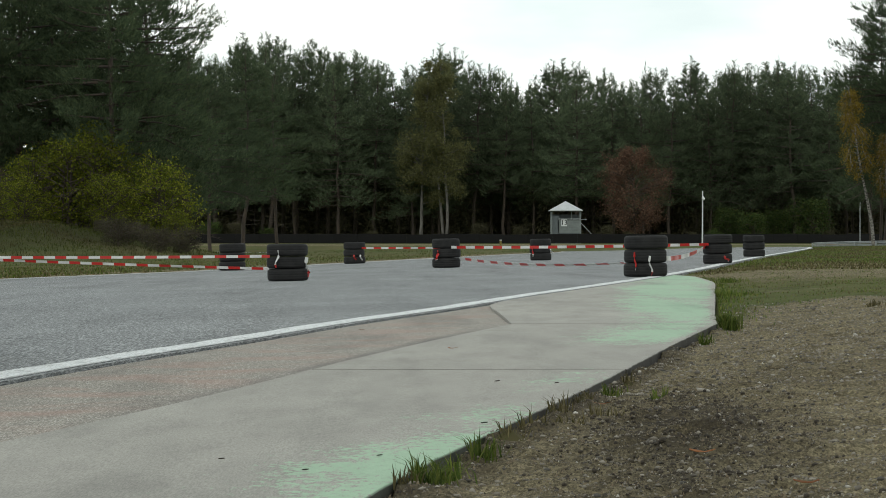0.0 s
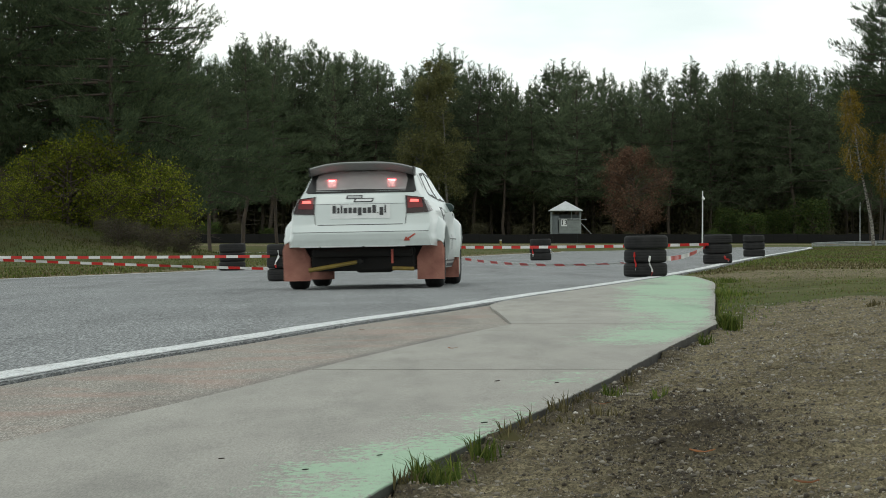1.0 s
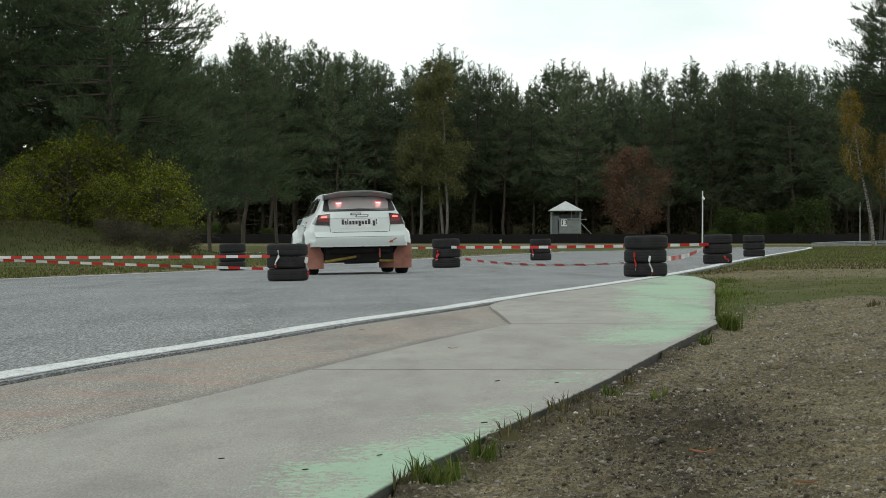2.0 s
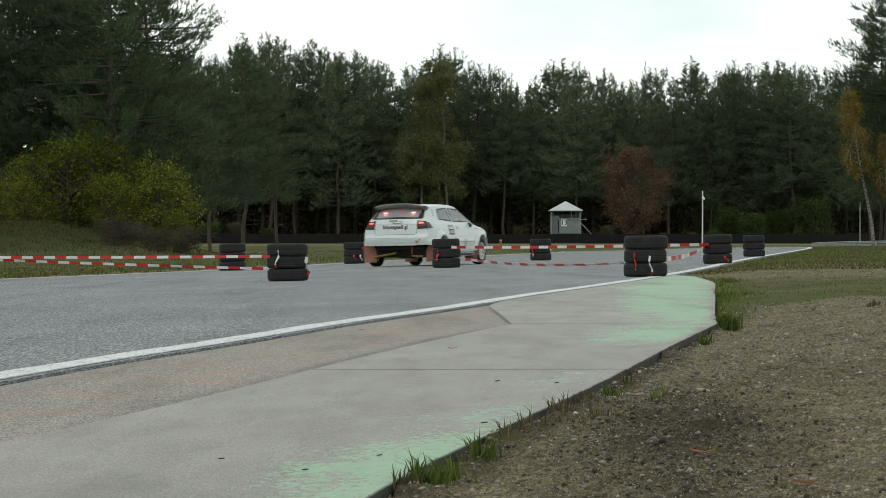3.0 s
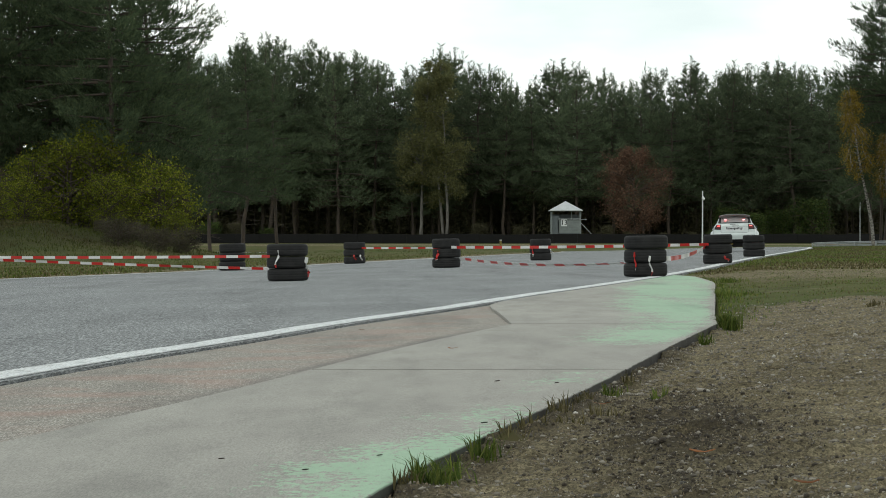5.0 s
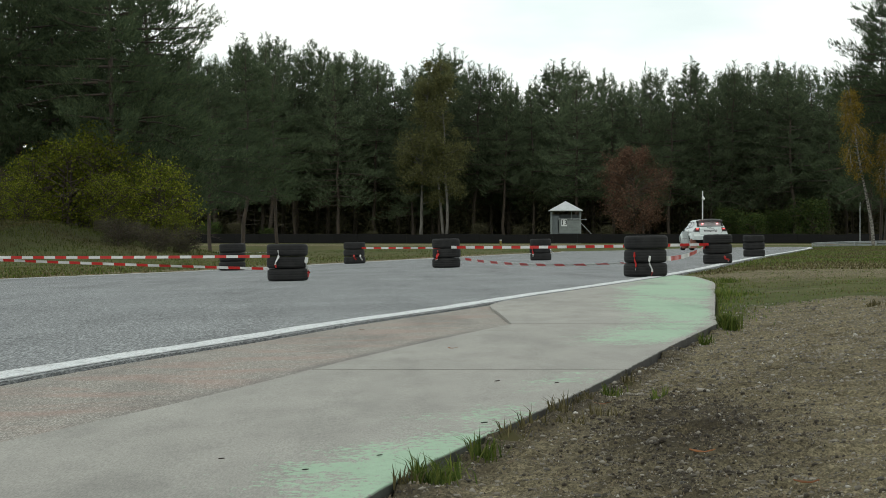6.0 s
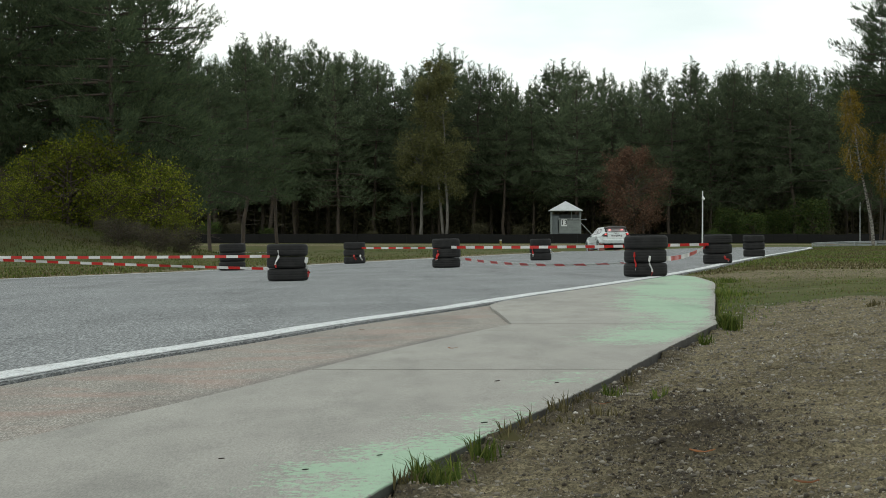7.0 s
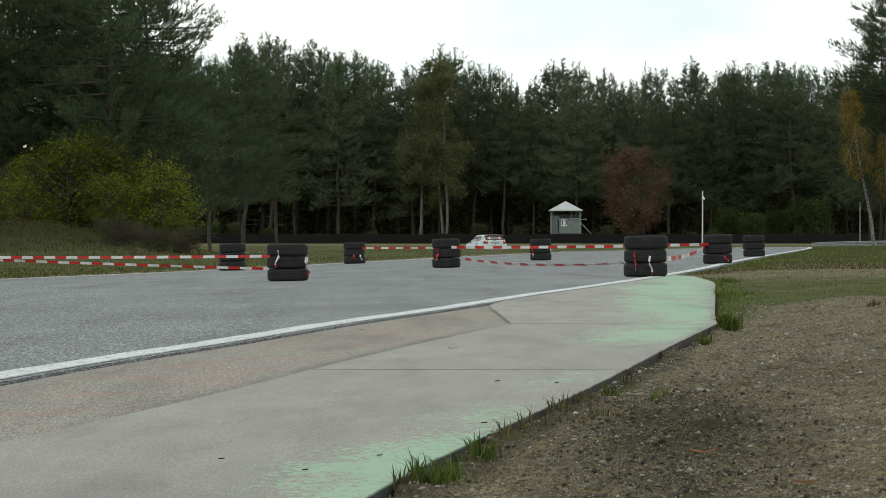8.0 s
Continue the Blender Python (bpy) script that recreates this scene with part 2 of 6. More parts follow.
M = dict(
    asphalt=mat_asphalt(), concrete=mat_concrete(), aggregate=mat_aggregate(), line=mat_line(), ground=mat_ground(),
    pebble=None, tape=mat_tape(), paint=mat_car_paint(), birch=mat_birch_bark(),
    needle=mat_leaf("pine_needles", (0.066, 0.090, 0.056), (0.106, 0.138, 0.080), (0.15, 0.180, 0.100), 0.5),
    needle_near=mat_leaf("dark_pine_needles", (0.046, 0.066, 0.038), (0.076, 0.106, 0.058), (0.115, 0.145, 0.072), 0.4),
    yellow=mat_leaf("yellow_green_leaves", (0.065, 0.085, 0.014), (0.125, 0.15, 0.020), (0.23, 0.24, 0.03), 0.35),
    golden=mat_leaf("golden_birch_leaves", (0.12, 0.088, 0.018), (0.20, 0.145, 0.028), (0.28, 0.205, 0.045), 0.35),
    olive=mat_leaf("thin_autumn_leaves", (0.11, 0.12, 0.055), (0.175, 0.18, 0.08), (0.26, 0.25, 0.10), 0.45),
    russet=mat_leaf("russet_oak_leaves", (0.075, 0.044, 0.032), (0.135, 0.080, 0.055), (0.21, 0.13, 0.085), 0.25),
    brush=mat_leaf("dull_green_leaves", (0.025, 0.045, 0.016), (0.05, 0.08, 0.022), (0.09, 0.11, 0.03), 0.25),
    grass=mat_leaf("grass_blades", (0.050, 0.082, 0.016), (0.095, 0.138, 0.026), (0.19, 0.205, 0.055), 0.3),
    dry=mat_leaf("dry_grass_blades", (0.065, 0.060, 0.026), (0.12, 0.105, 0.048), (0.20, 0.17, 0.085), 0.3),
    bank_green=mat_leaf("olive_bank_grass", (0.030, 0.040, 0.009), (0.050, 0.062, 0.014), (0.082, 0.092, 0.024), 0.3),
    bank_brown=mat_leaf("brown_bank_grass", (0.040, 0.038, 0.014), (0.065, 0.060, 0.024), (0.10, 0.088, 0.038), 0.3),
    leaf_fallen=mat_leaf("fallen_brown_leaf", (0.16, 0.06, 0.02), (0.22, 0.085, 0.03), (0.28, 0.12, 0.04), 0.2),
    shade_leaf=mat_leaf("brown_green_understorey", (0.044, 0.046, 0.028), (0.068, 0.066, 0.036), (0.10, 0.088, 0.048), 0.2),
    bark=mat_noisy("pine_bark", (0.032, 0.026, 0.021), (0.085, 0.064, 0.047), 5, 0.9, 0, 0.6, 0.03, (1, 1, 0.3)),
    grey_bark=mat_noisy("grey_birch_bark", (0.06, 0.056, 0.05), (0.20, 0.19, 0.17), 3, 0.85, 0, 0.4, 0.02, (1, 1, 0.5)),
    rubber=mat_noisy("tyre_rubber", (0.012, 0.012, 0.0125), (0.028, 0.028, 0.028), 9, 0.75),
    belt=mat_noisy("black_belt_rubber", (0.007, 0.007, 0.007), (0.014, 0.014, 0.014), 2, 0.9),
    black=mat_noisy("black_plastic", (0.010, 0.010, 0.010), (0.022, 0.022, 0.021), 8, 0.55),
    under=mat_noisy("underbody_grime", (0.004, 0.004, 0.004), (0.014, 0.013, 0.011), 7, 0.95),
    wing=mat_noisy("matt_carbon_grey", (0.20, 0.21, 0.205), (0.28, 0.29, 0.285), 4, 0.45),
    flap=mat_noisy("dusty_red_rubber", (0.25, 0.10, 0.075), (0.40, 0.19, 0.145), 6, 0.85),
    rim=mat_noisy("dusty_white_rim", (0.42, 0.41, 0.38), (0.64, 0.63, 0.60), 7, 0.5),
    yellow_arm=mat_noisy("grimy_yellow_steel", (0.13, 0.09, 0.015), (0.26, 0.19, 0.03), 8, 0.5),
    red_mark=mat_noisy("faded_red_film", (0.34, 0.06, 0.045), (0.45, 0.09, 0.06), 8, 0.5),
    ink=mat_noisy("black_print", (0.02, 0.02, 0.022), (0.035, 0.035, 0.038), 8, 0.5),
    greyprint=mat_noisy("grey_print", (0.32, 0.34, 0.34), (0.44, 0.46, 0.46), 8, 0.5),
    plate=mat_noisy("pale_film", (0.60, 0.62, 0.62), (0.70, 0.72, 0.72), 8, 0.45),
    lens=mat_noisy("dark_red_lamp_lens", (0.12, 0.008, 0.010), (0.19, 0.014, 0.014), 12, 0.15),
    smoke=mat_noisy("smoked_lamp_lens", (0.018, 0.008, 0.009), (0.03, 0.012, 0.012), 12, 0.15),
    brake=mat_glow("lit_brake_lamp", (1.0, 0.10, 0.09), 2.2),
    flash=mat_glow("lit_window_lamp", (1.0, 0.42, 0.42), 6.5),
    halo=mat_glow("lit_window_lamp_rim", (1.0, 0.06, 0.08), 2.5),
    haze=mat_haze(),
    glass=mat_glass("tinted_car_glass", (0.62, 0.66, 0.66), 0.2),
    mirror_shell=mat_noisy("dark_green_mirror_shell", (0.010, 0.030, 0.028), (0.02, 0.045, 0.042), 8, 0.3),
    galva=mat_noisy("galvanised_steel", (0.32, 0.34, 0.35), (0.46, 0.48, 0.49), 3, 0.5, 0.6),
    hut_wall=mat_noisy("grey_green_boards", (0.165, 0.19, 0.185), (0.23, 0.255, 0.25), 3, 0.7, 0, 0.3, 0.01),
    hut_dark=mat_noisy("dark_grey_boards", (0.085, 0.10, 0.105), (0.12, 0.14, 0.145), 3, 0.7),
    hut_roof=mat_noisy("pale_sheet_roof", (0.42, 0.45, 0.45), (0.54, 0.57, 0.57), 2, 0.6),
    white=mat_noisy("white_paint", (0.62, 0.64, 0.64), (0.74, 0.76, 0.76), 4, 0.6),
    sandy=mat_noisy("sandy_soil", (0.12, 0.09, 0.055), (0.25, 0.20, 0.13), 40, 0.95, 0, 0.6, 0.01),
    loam=mat_noisy("dark_loam", (0.03, 0.024, 0.017), (0.085, 0.07, 0.05), 40, 0.95, 0, 0.6, 0.01),
    seat_cloth=mat_noisy("black_seat_cloth", (0.012, 0.012, 0.013), (0.025, 0.025, 0.027), 9, 0.9),
)


def mat_pebble():
    m = Mat("pebbles", rough=0.8)
    c = m.ramp(m.island(), [(0.0, (0.07, 0.065, 0.055)), (0.35, (0.15, 0.132, 0.105)), (0.72, (0.235, 0.212, 0.17)), (0.96, (0.33, 0.305, 0.255)), (1.0, (0.52, 0.50, 0.45))])
    n = m.noise(60, 4)
    return m.color(m.mix(0.5, c, m.ramp(n, [(0.3, 0.7), (0.7, 1.15)]), "MULTIPLY")).bump(n, 0.3, 0.004).m


M["pebble"] = mat_pebble()
for key in ("rubber", "belt"):
    M[key].node_tree.nodes["Principled BSDF"].inputs["Specular IOR Level"].default_value = 0.22


# ---- mesh helpers ----
def mesh_of(name, verts, faces, material, smooth=False, attrs=None):
    me = bpy.data.meshes.new(name)
    me.from_pydata([tuple(v) for v in np.asarray(verts, float).tolist()], [], faces if isinstance(faces, list) else np.asarray(faces).tolist())
    if material:
        me.materials.append(material)
    for key, vals in (attrs or {}).items():
        me.attributes.new(key, "FLOAT", "POINT").data.foreach_set("value", np.asarray(vals, np.float32))
    if smooth:
        me.polygons.foreach_set("use_smooth", [True] * len(me.polygons))
    me.update()
    return me


def thing_mesh(name, verts, faces, material, label="", category="", kind="", group="", smooth=False, attrs=None):
    return tagged(new(name, mesh_of(name, verts, faces, material, smooth, attrs)), label, category, group, kind)


def piece(name, me, parent, at=None, label=""):
    ob = new(name, me)
    ob.parent = parent
    if at is not None:
        ob.matrix_basis = at
    return tagged(ob, label)


def part(name, bm, material, parent, label="", at=None, smooth=False):
    me = bpy.data.meshes.new(name)
    bm.normal_update()
    bm.to_mesh(me)
    bm.free()
    me.materials.append(material)
    if smooth:
        me.polygons.foreach_set("use_smooth", [True] * len(me.polygons))
    return piece(name, me, parent, at, label)


def base(name, m, label, category, group="", kind=""):
    ob = new(name)
    ob.empty_display_size = 0.2
    ob.matrix_basis = m
    return tagged(ob, label, category, group, kind)


def add_box(bm, c, s, bevel=0.0, rot=None):
    """A box with centre c and size s, its edges rounded off by bevel, turned by rot."""
    r = bmesh.ops.create_cube(bm, size=1.0)
    vs = r["verts"]
    bmesh.ops.scale(bm, vec=s, verts=vs)
    if bevel:
        es = list({e for v in vs for e in v.link_edges})
        out = bmesh.ops.bevel(bm, geom=es, offset=bevel, segments=2, affect="EDGES", profile=0.5)
        vs = [v for v in out["verts"]] + [v for v in vs if v.is_valid]
        vs = list(set(vs))
    if rot is not None:
        bmesh.ops.transform(bm, matrix=rot.to_4x4(), verts=vs)
    bmesh.ops.translate(bm, vec=c, verts=vs)


def box(c, s, bevel=0.0, rot=None):
    bm = bmesh.new()
    add_box(bm, c, s, bevel, rot)
    return bm


def add_tube(bm, a, b, r0, r1=None, sides=8):
    a, b = Vector(a), Vector(b)
    d = b - a
    m = Matrix.Translation((a + b) / 2) @ d.to_track_quat("Z", "Y").to_matrix().to_4x4()
    bmesh.ops.create_cone(bm, cap_ends=True, segments=sides, radius1=r0, radius2=r0 if r1 is None else r1, depth=d.length, matrix=m)


def tube(a, b, r0, r1=None, sides=8):
    bm = bmesh.new()
    add_tube(bm, a, b, r0, r1, sides)
    return bm


def grid_faces(nu, nv, flip=False):
    i = np.arange(nu - 1)[:, None] * nv + np.arange(nv - 1)[None, :]
    q = np.stack([i, i + nv, i + nv + 1, i + 1], -1).reshape(-1, 4)
    return q[:, ::-1] if flip else q


def sstep(a, b, x):
    t = np.clip((np.asarray(x, float) - a) / (b - a), 0, 1)
    return t * t * (3 - 2 * t)


def value_noise(x, y, seed=0):
    """Smooth lattice noise in 0..1 for arrays."""
    x, y = np.asarray(x, float), np.asarray(y, float)
    xi, yi = np.floor(x), np.floor(y)
    fx, fy = x - xi, y - yi
    fx, fy = fx * fx * (3 - 2 * fx), fy * fy * (3 - 2 * fy)

    def h(a, b):
        v = np.sin(a * 127.1 + b * 311.7 + seed * 74.7) * 43758.5453
        return v - np.floor(v)

    return (h(xi, yi) * (1 - fx) + h(xi + 1, yi) * fx) * (1 - fy) + (h(xi, yi + 1) * (1 - fx) + h(xi + 1, yi + 1) * fx) * fy


# ---- lie of the land: the track falls gently to its left, dips behind the bend, then rises to the wood ----
BANK = 0.01813


def land(x, y):
    x, y = np.asarray(x, float), np.asarray(y, float)
    z = BANK * np.clip(x, -30, 45) * (1 - sstep(170, 255, y)) + 0.55 * sstep(205, 258, y)
    z = z - 0.36 * sstep(162, 184, y) * (1 - sstep(205, 238, y)) * (1 - sstep(9, 15, x))
    z = z + 0.20 * np.exp(-((y - 152) / 13.0) ** 2) * (1 - sstep(0.5, 5.0, x))
    return z


def land_at(x, y):
    return float(land(x, y))


# ---- track edges in plan, from behind the camera round the bend ----
RIGHT = [(-4.6, -25), (-3.3, -8), (-2.45, 5), (-1.73, 12.2), (-1.13, 16.4), (-0.66, 19.8), (0.0, 23.7), (0.82, 29.2), (1.73, 34.7), (3.12, 43.7),
         (4.54, 54), (6.3, 67.7), (9.02, 87.5), (13.6, 120), (17.6, 150), (18.6, 165), (17.2, 181), (13.0, 196), (6.5, 208), (-3, 217), (-20, 226)]
LEFT = [(-15.5, -25), (-14.6, -8), (-13.6, 10), (-12.2, 28), (-10.3, 42), (-8.15, 55), (-6.55, 62), (-5.0, 70), (-2.75, 89),
        (-0.45, 108), (2.21, 127.3), (4.6, 141), (5.8, 152), (5.6, 163), (3.6, 175), (-0.5, 186), (-7, 196), (-15, 203), (-28, 210)]


def smooth_line(pts, n):
    """n points evenly along a smooth curve through pts."""
    p = np.array(pts, float)
    q = np.vstack([2 * p[0] - p[1], p, 2 * p[-1] - p[-2]])
    out = []
    for i in range(1, len(q) - 2):
        t = np.linspace(0, 1, 24, endpoint=False)[:, None]
        a, b, c, d = q[i - 1], q[i], q[i + 1], q[i + 2]
        out.append(0.5 * (2 * b + (c - a) * t + (2 * a - 5 * b + 4 * c - d) * t ** 2 + (3 * b - a - 3 * c + d) * t ** 3))
    out = np.vstack(out + [p[-1:]])
    s = np.r_[0, np.cumsum(np.hypot(*np.diff(out, axis=0).T))]
    u = np.linspace(0, s[-1], n)
    return np.c_[np.interp(u, s, out[:, 0]), np.interp(u, s, out[:, 1])]


R_LINE, L_LINE = smooth_line(RIGHT, 420), smooth_line(LEFT, 420)


def normals_of(line):
    d = np.gradient(line, axis=0)
    d /= np.linalg.norm(d, axis=1)[:, None]
    return np.c_[d[:, 1], -d[:, 0]]


def edge_x(line, y):
    """x of an edge at y, over the stretch in which it runs away from the camera."""
    keep = np.maximum.accumulate(line[:, 1]) <= line[:, 1] + 1e-9
    return np.interp(y, line[keep, 1], line[keep, 0])


# Outer edge of the concrete slab and inner edge of the aggregate strip.
SLAB = [(-3.2, -24), (-2.0, -10), (-0.95, 0.5), (-0.55, 3), (-0.15, 6.0), (0.02, 7.3), (0.24, 8.75), (0.47, 10.26), (0.69, 11.8), (1.08, 14.6), (1.55, 17.8)]
STRIP = [(-4.2, -24), (-3.1, -10), (-1.95, 2.0), (-1.45, 5.4), (-1.13, 7.95), (-0.95, 8.97), (-0.73, 10.5), (-0.43, 13.0), (-0.07, 15.6), (0.41, 18.7)]


SLAB_Y = [p[1] for p in SLAB] + [17.85, 35.3, 41, 43.7]
SLAB_X = [p[0] for p in SLAB] + [1.56, 3.07, 3.31, 3.16]


def slab_edge(y):
    return np.interp(y, SLAB_Y, SLAB_X)


def verge_turf(Y, d):
    """How far the open verge is grown over: a thin belt, a bare belt, then closed turf, and a green margin along the kerb."""
    Y = Y + 7.0 * (value_noise(d * 0.8, Y * 0.10, 17) - 0.5) * sstep(18, 24, Y)
    thin = 0.70 * sstep(20.5, 25.5, Y + 0.4 * d) * (1 - sstep(33, 38, Y))
    return np.maximum(thin + 0.40 * sstep(33, 38, Y) + 0.60 * sstep(50, 64, Y), 0.95 * np.exp(-((d - 0.05) / 0.22) ** 2) * sstep(17, 21, Y))


def ground_shape(X, Y):
    """Height of the open ground, how far it is turf and dark loam, and the painted shade of the bank."""
    Z = land(X, Y)
    lx, rx = edge_x(L_LINE, Y), edge_x(R_LINE, Y)
    right = np.where(Y < 43.7, slab_edge(Y), rx + 0.12)
    on_left, on_right, behind = X < lx, X > right, Y > 200
    road = ~(on_left | on_right) & ~behind
    far_road = behind & (Y < 236) & (X < 20)
    clump = (value_noise(X * 9, Y * 9, 1) - 0.5) * 0.024 + (value_noise(X * 20, Y * 14, 2) - 0.5) * 0.022 + (value_noise(X * 2.2, Y * 2.2, 3) - 0.5) * 0.03
    d = X - right
    loam = np.exp(-(((X - 0.62 - (Y - 8) * 0.07) / 0.25) ** 2) - ((Y - 8.0) / 1.9) ** 2) * (0.55 + 0.8 * value_noise(X * 7, Y * 3, 12)) + 0.8 * np.exp(-((d - 0.06) / 0.07) ** 2) * (Y < 14)
    loam = loam + 0.6 * np.exp(-((X - 1.35) / 0.4) ** 2 - ((Y - 11.0) / 1.0) ** 2) * value_noise(X * 6, Y * 3, 9)
    soil = -0.026 + clump * np.clip(1.3 - Y / 60, 0.3, 1) + loam * ((value_noise(X * 16, Y * 16, 5) - 0.3) * 0.045)
    soil = soil + 0.05 * sstep(0.15, 1.2, d) * (Y < 60)
    Z = np.where(road | far_road, Z - 0.09, Z)
    Z = np.where(on_right & ~behind, Z + soil - 0.004 * np.exp(-(d / 0.07) ** 2) * (Y < 20), Z)
    tuss = (value_noise(X * 1.3, Y * 1.3, 7) - 0.4) * 0.08
    Z = np.where(on_left & ~behind, Z + 0.02 + tuss * np.clip((lx - X) / 1.0, 0, 1), Z)
    Z = Z + 1.75 * np.exp(-((np.abs(X + 21.5) / 9.8) ** 4) - ((Y - 130) / 13.0) ** 2) * (0.85 + 0.3 * value_noise(X * 0.5, Y * 0.3, 8))
    turf = np.where(on_right, np.clip(verge_turf(Y, d), 0, 1), 1.0)
    turf = np.where(on_left & (Y < 200), 0.3 + 0.7 * sstep(0.3, 1.6, lx - X), turf)
    # extent of the shade painted on the bank
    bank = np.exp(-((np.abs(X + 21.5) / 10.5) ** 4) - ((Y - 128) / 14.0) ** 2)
    turf = np.where((Y > 238) & (Y < 247), 0.3, turf)
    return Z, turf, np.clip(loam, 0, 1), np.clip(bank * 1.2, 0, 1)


def build_ground():
    xs = np.r_[-700, -400, -220, -120, -80, np.arange(-60, -20, 2), np.arange(-20, -3, 0.6), np.arange(-3, -0.4, 0.12), np.arange(-0.4, 2.4, 0.034),
               np.arange(2.4, 6, 0.12), np.arange(6, 20, 0.5), np.arange(20, 60, 3), 60, 80, 130, 240, 420, 700]
    ys = np.r_[-700, -300, -120, -50, -20, -8, -2, np.arange(1, 4.5, 0.25), np.arange(4.5, 13, 0.04), np.arange(13, 22, 0.09), np.arange(22, 45, 0.35),
               np.arange(45, 120, 1.2), np.arange(120, 270, 2.0), np.arange(270, 420, 10), 420, 520, 700, 1000, 1600]
    X, Y = np.meshgrid(xs, ys)
    X, Y = X.ravel(), Y.ravel()
    Z, turf, loam, bank_shade = ground_shape(X, Y)
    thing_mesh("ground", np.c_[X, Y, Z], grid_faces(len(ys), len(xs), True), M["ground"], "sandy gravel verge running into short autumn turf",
               "ground", "structure", smooth=True, attrs={"turf": turf, "loam": loam, "bank_shade": bank_shade})


def ribbon(name, line_a, line_b, across, lift, material, label, category, thick=0.0, parent=None):
    """A sheet between two lines of equal length that follows the land, with skirts of the given thickness."""
    n = len(line_a)
    w = np.linspace(0, 1, across)
    P = line_a[:, None, :] * (1 - w)[None, :, None] + line_b[:, None, :] * w[None, :, None]
    z = land(P[..., 0], P[..., 1]) + lift
    V = np.concatenate([P, z[..., None]], -1)
    if thick:
        V = np.concatenate([V[:, :1] - [0, 0, thick], V, V[:, -1:] - [0, 0, thick]], 1)
    k = V.shape[1]
    return thing_mesh(name, V.reshape(-1, 3), grid_faces(n, k), material, label, category, "structure")


def build_track():
    nr, nl = normals_of(R_LINE), normals_of(L_LINE)
    ribbon("road", L_LINE - nl * 0.10, R_LINE + nr * 0.13, 26, 0.0, M["asphalt"], "grey worn asphalt race track curving round a bend", "road", 0.06)
    wob = 0.012 * np.sin(np.arange(420) * 1.9)[:, None] * nr
    ribbon("edge_line", R_LINE - nr * 0.09 + wob, R_LINE + nr * 0.085, 3, 0.006, M["line"], "white painted edge line on the asphalt", "road marking", 0.004)
    ribbon("edge_line", L_LINE - nl * 0.08, L_LINE + nl * 0.08, 3, 0.006, M["line"], "white painted edge line on the asphalt", "road marking", 0.004)


def slab_sheet(name, left, right, n, across, paint, material, parent, lift, thick=0.07, label=""):
    a, b = smooth_line(left, n), smooth_line(right, n)
    w = np.linspace(0, 1, across)
    P = a[:, None, :] * (1 - w)[None, :, None] + b[:, None, :] * w[None, :, None]
    X, Y = P[..., 0], P[..., 1]
    z = land(X, Y) + lift
    chip = (value_noise(Y[:, -1] * 14, Y[:, -1] * 3, 11) - 0.5) * 0.008 - 0.03 * np.clip(value_noise(Y[:, -1] * 5, Y[:, -1], 13) - 0.78, 0, 1)
    X = X.copy()
    X[:, -1] += chip
    V = np.stack([X, Y, z], -1)
    Vb = V[:, -1:].copy()
    Vb[..., 2] -= 0.004
    Vb[..., 0] += 0.003
    Vs = Vb - [0, 0, thick]
    V2 = np.concatenate([V[:, :1] - [0, 0, thick], V, Vb, Vs], 1)
    dist = np.linalg.norm(V2[..., :2] - b[:, None, :], axis=-1)
    f = grid_faces(n, V2.shape[1]).tolist()
    k = V2.shape[1]
    f.append(list(range(k))[::-1])
    f.append([(n - 1) * k + i for i in range(k)])
    pt = paint(V2[..., 0], V2[..., 1], dist)
    pt[:, -1] = 0
    # painted shadow weight: full at the skirt's foot, slightly less at the bevel
    edge_shade = np.zeros_like(pt)
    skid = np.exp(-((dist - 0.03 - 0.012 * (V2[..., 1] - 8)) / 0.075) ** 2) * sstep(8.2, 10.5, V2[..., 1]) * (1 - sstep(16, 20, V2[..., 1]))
    edge_shade[:, -1], edge_shade[:, -2] = 1.0, 0.92
    me = mesh_of(name, V2.reshape(-1, 3), f, material, attrs={"paint": pt.ravel(), "edge_shade": edge_shade.ravel(), "skid": skid.ravel()})
    return piece(name, me, parent, None, label)


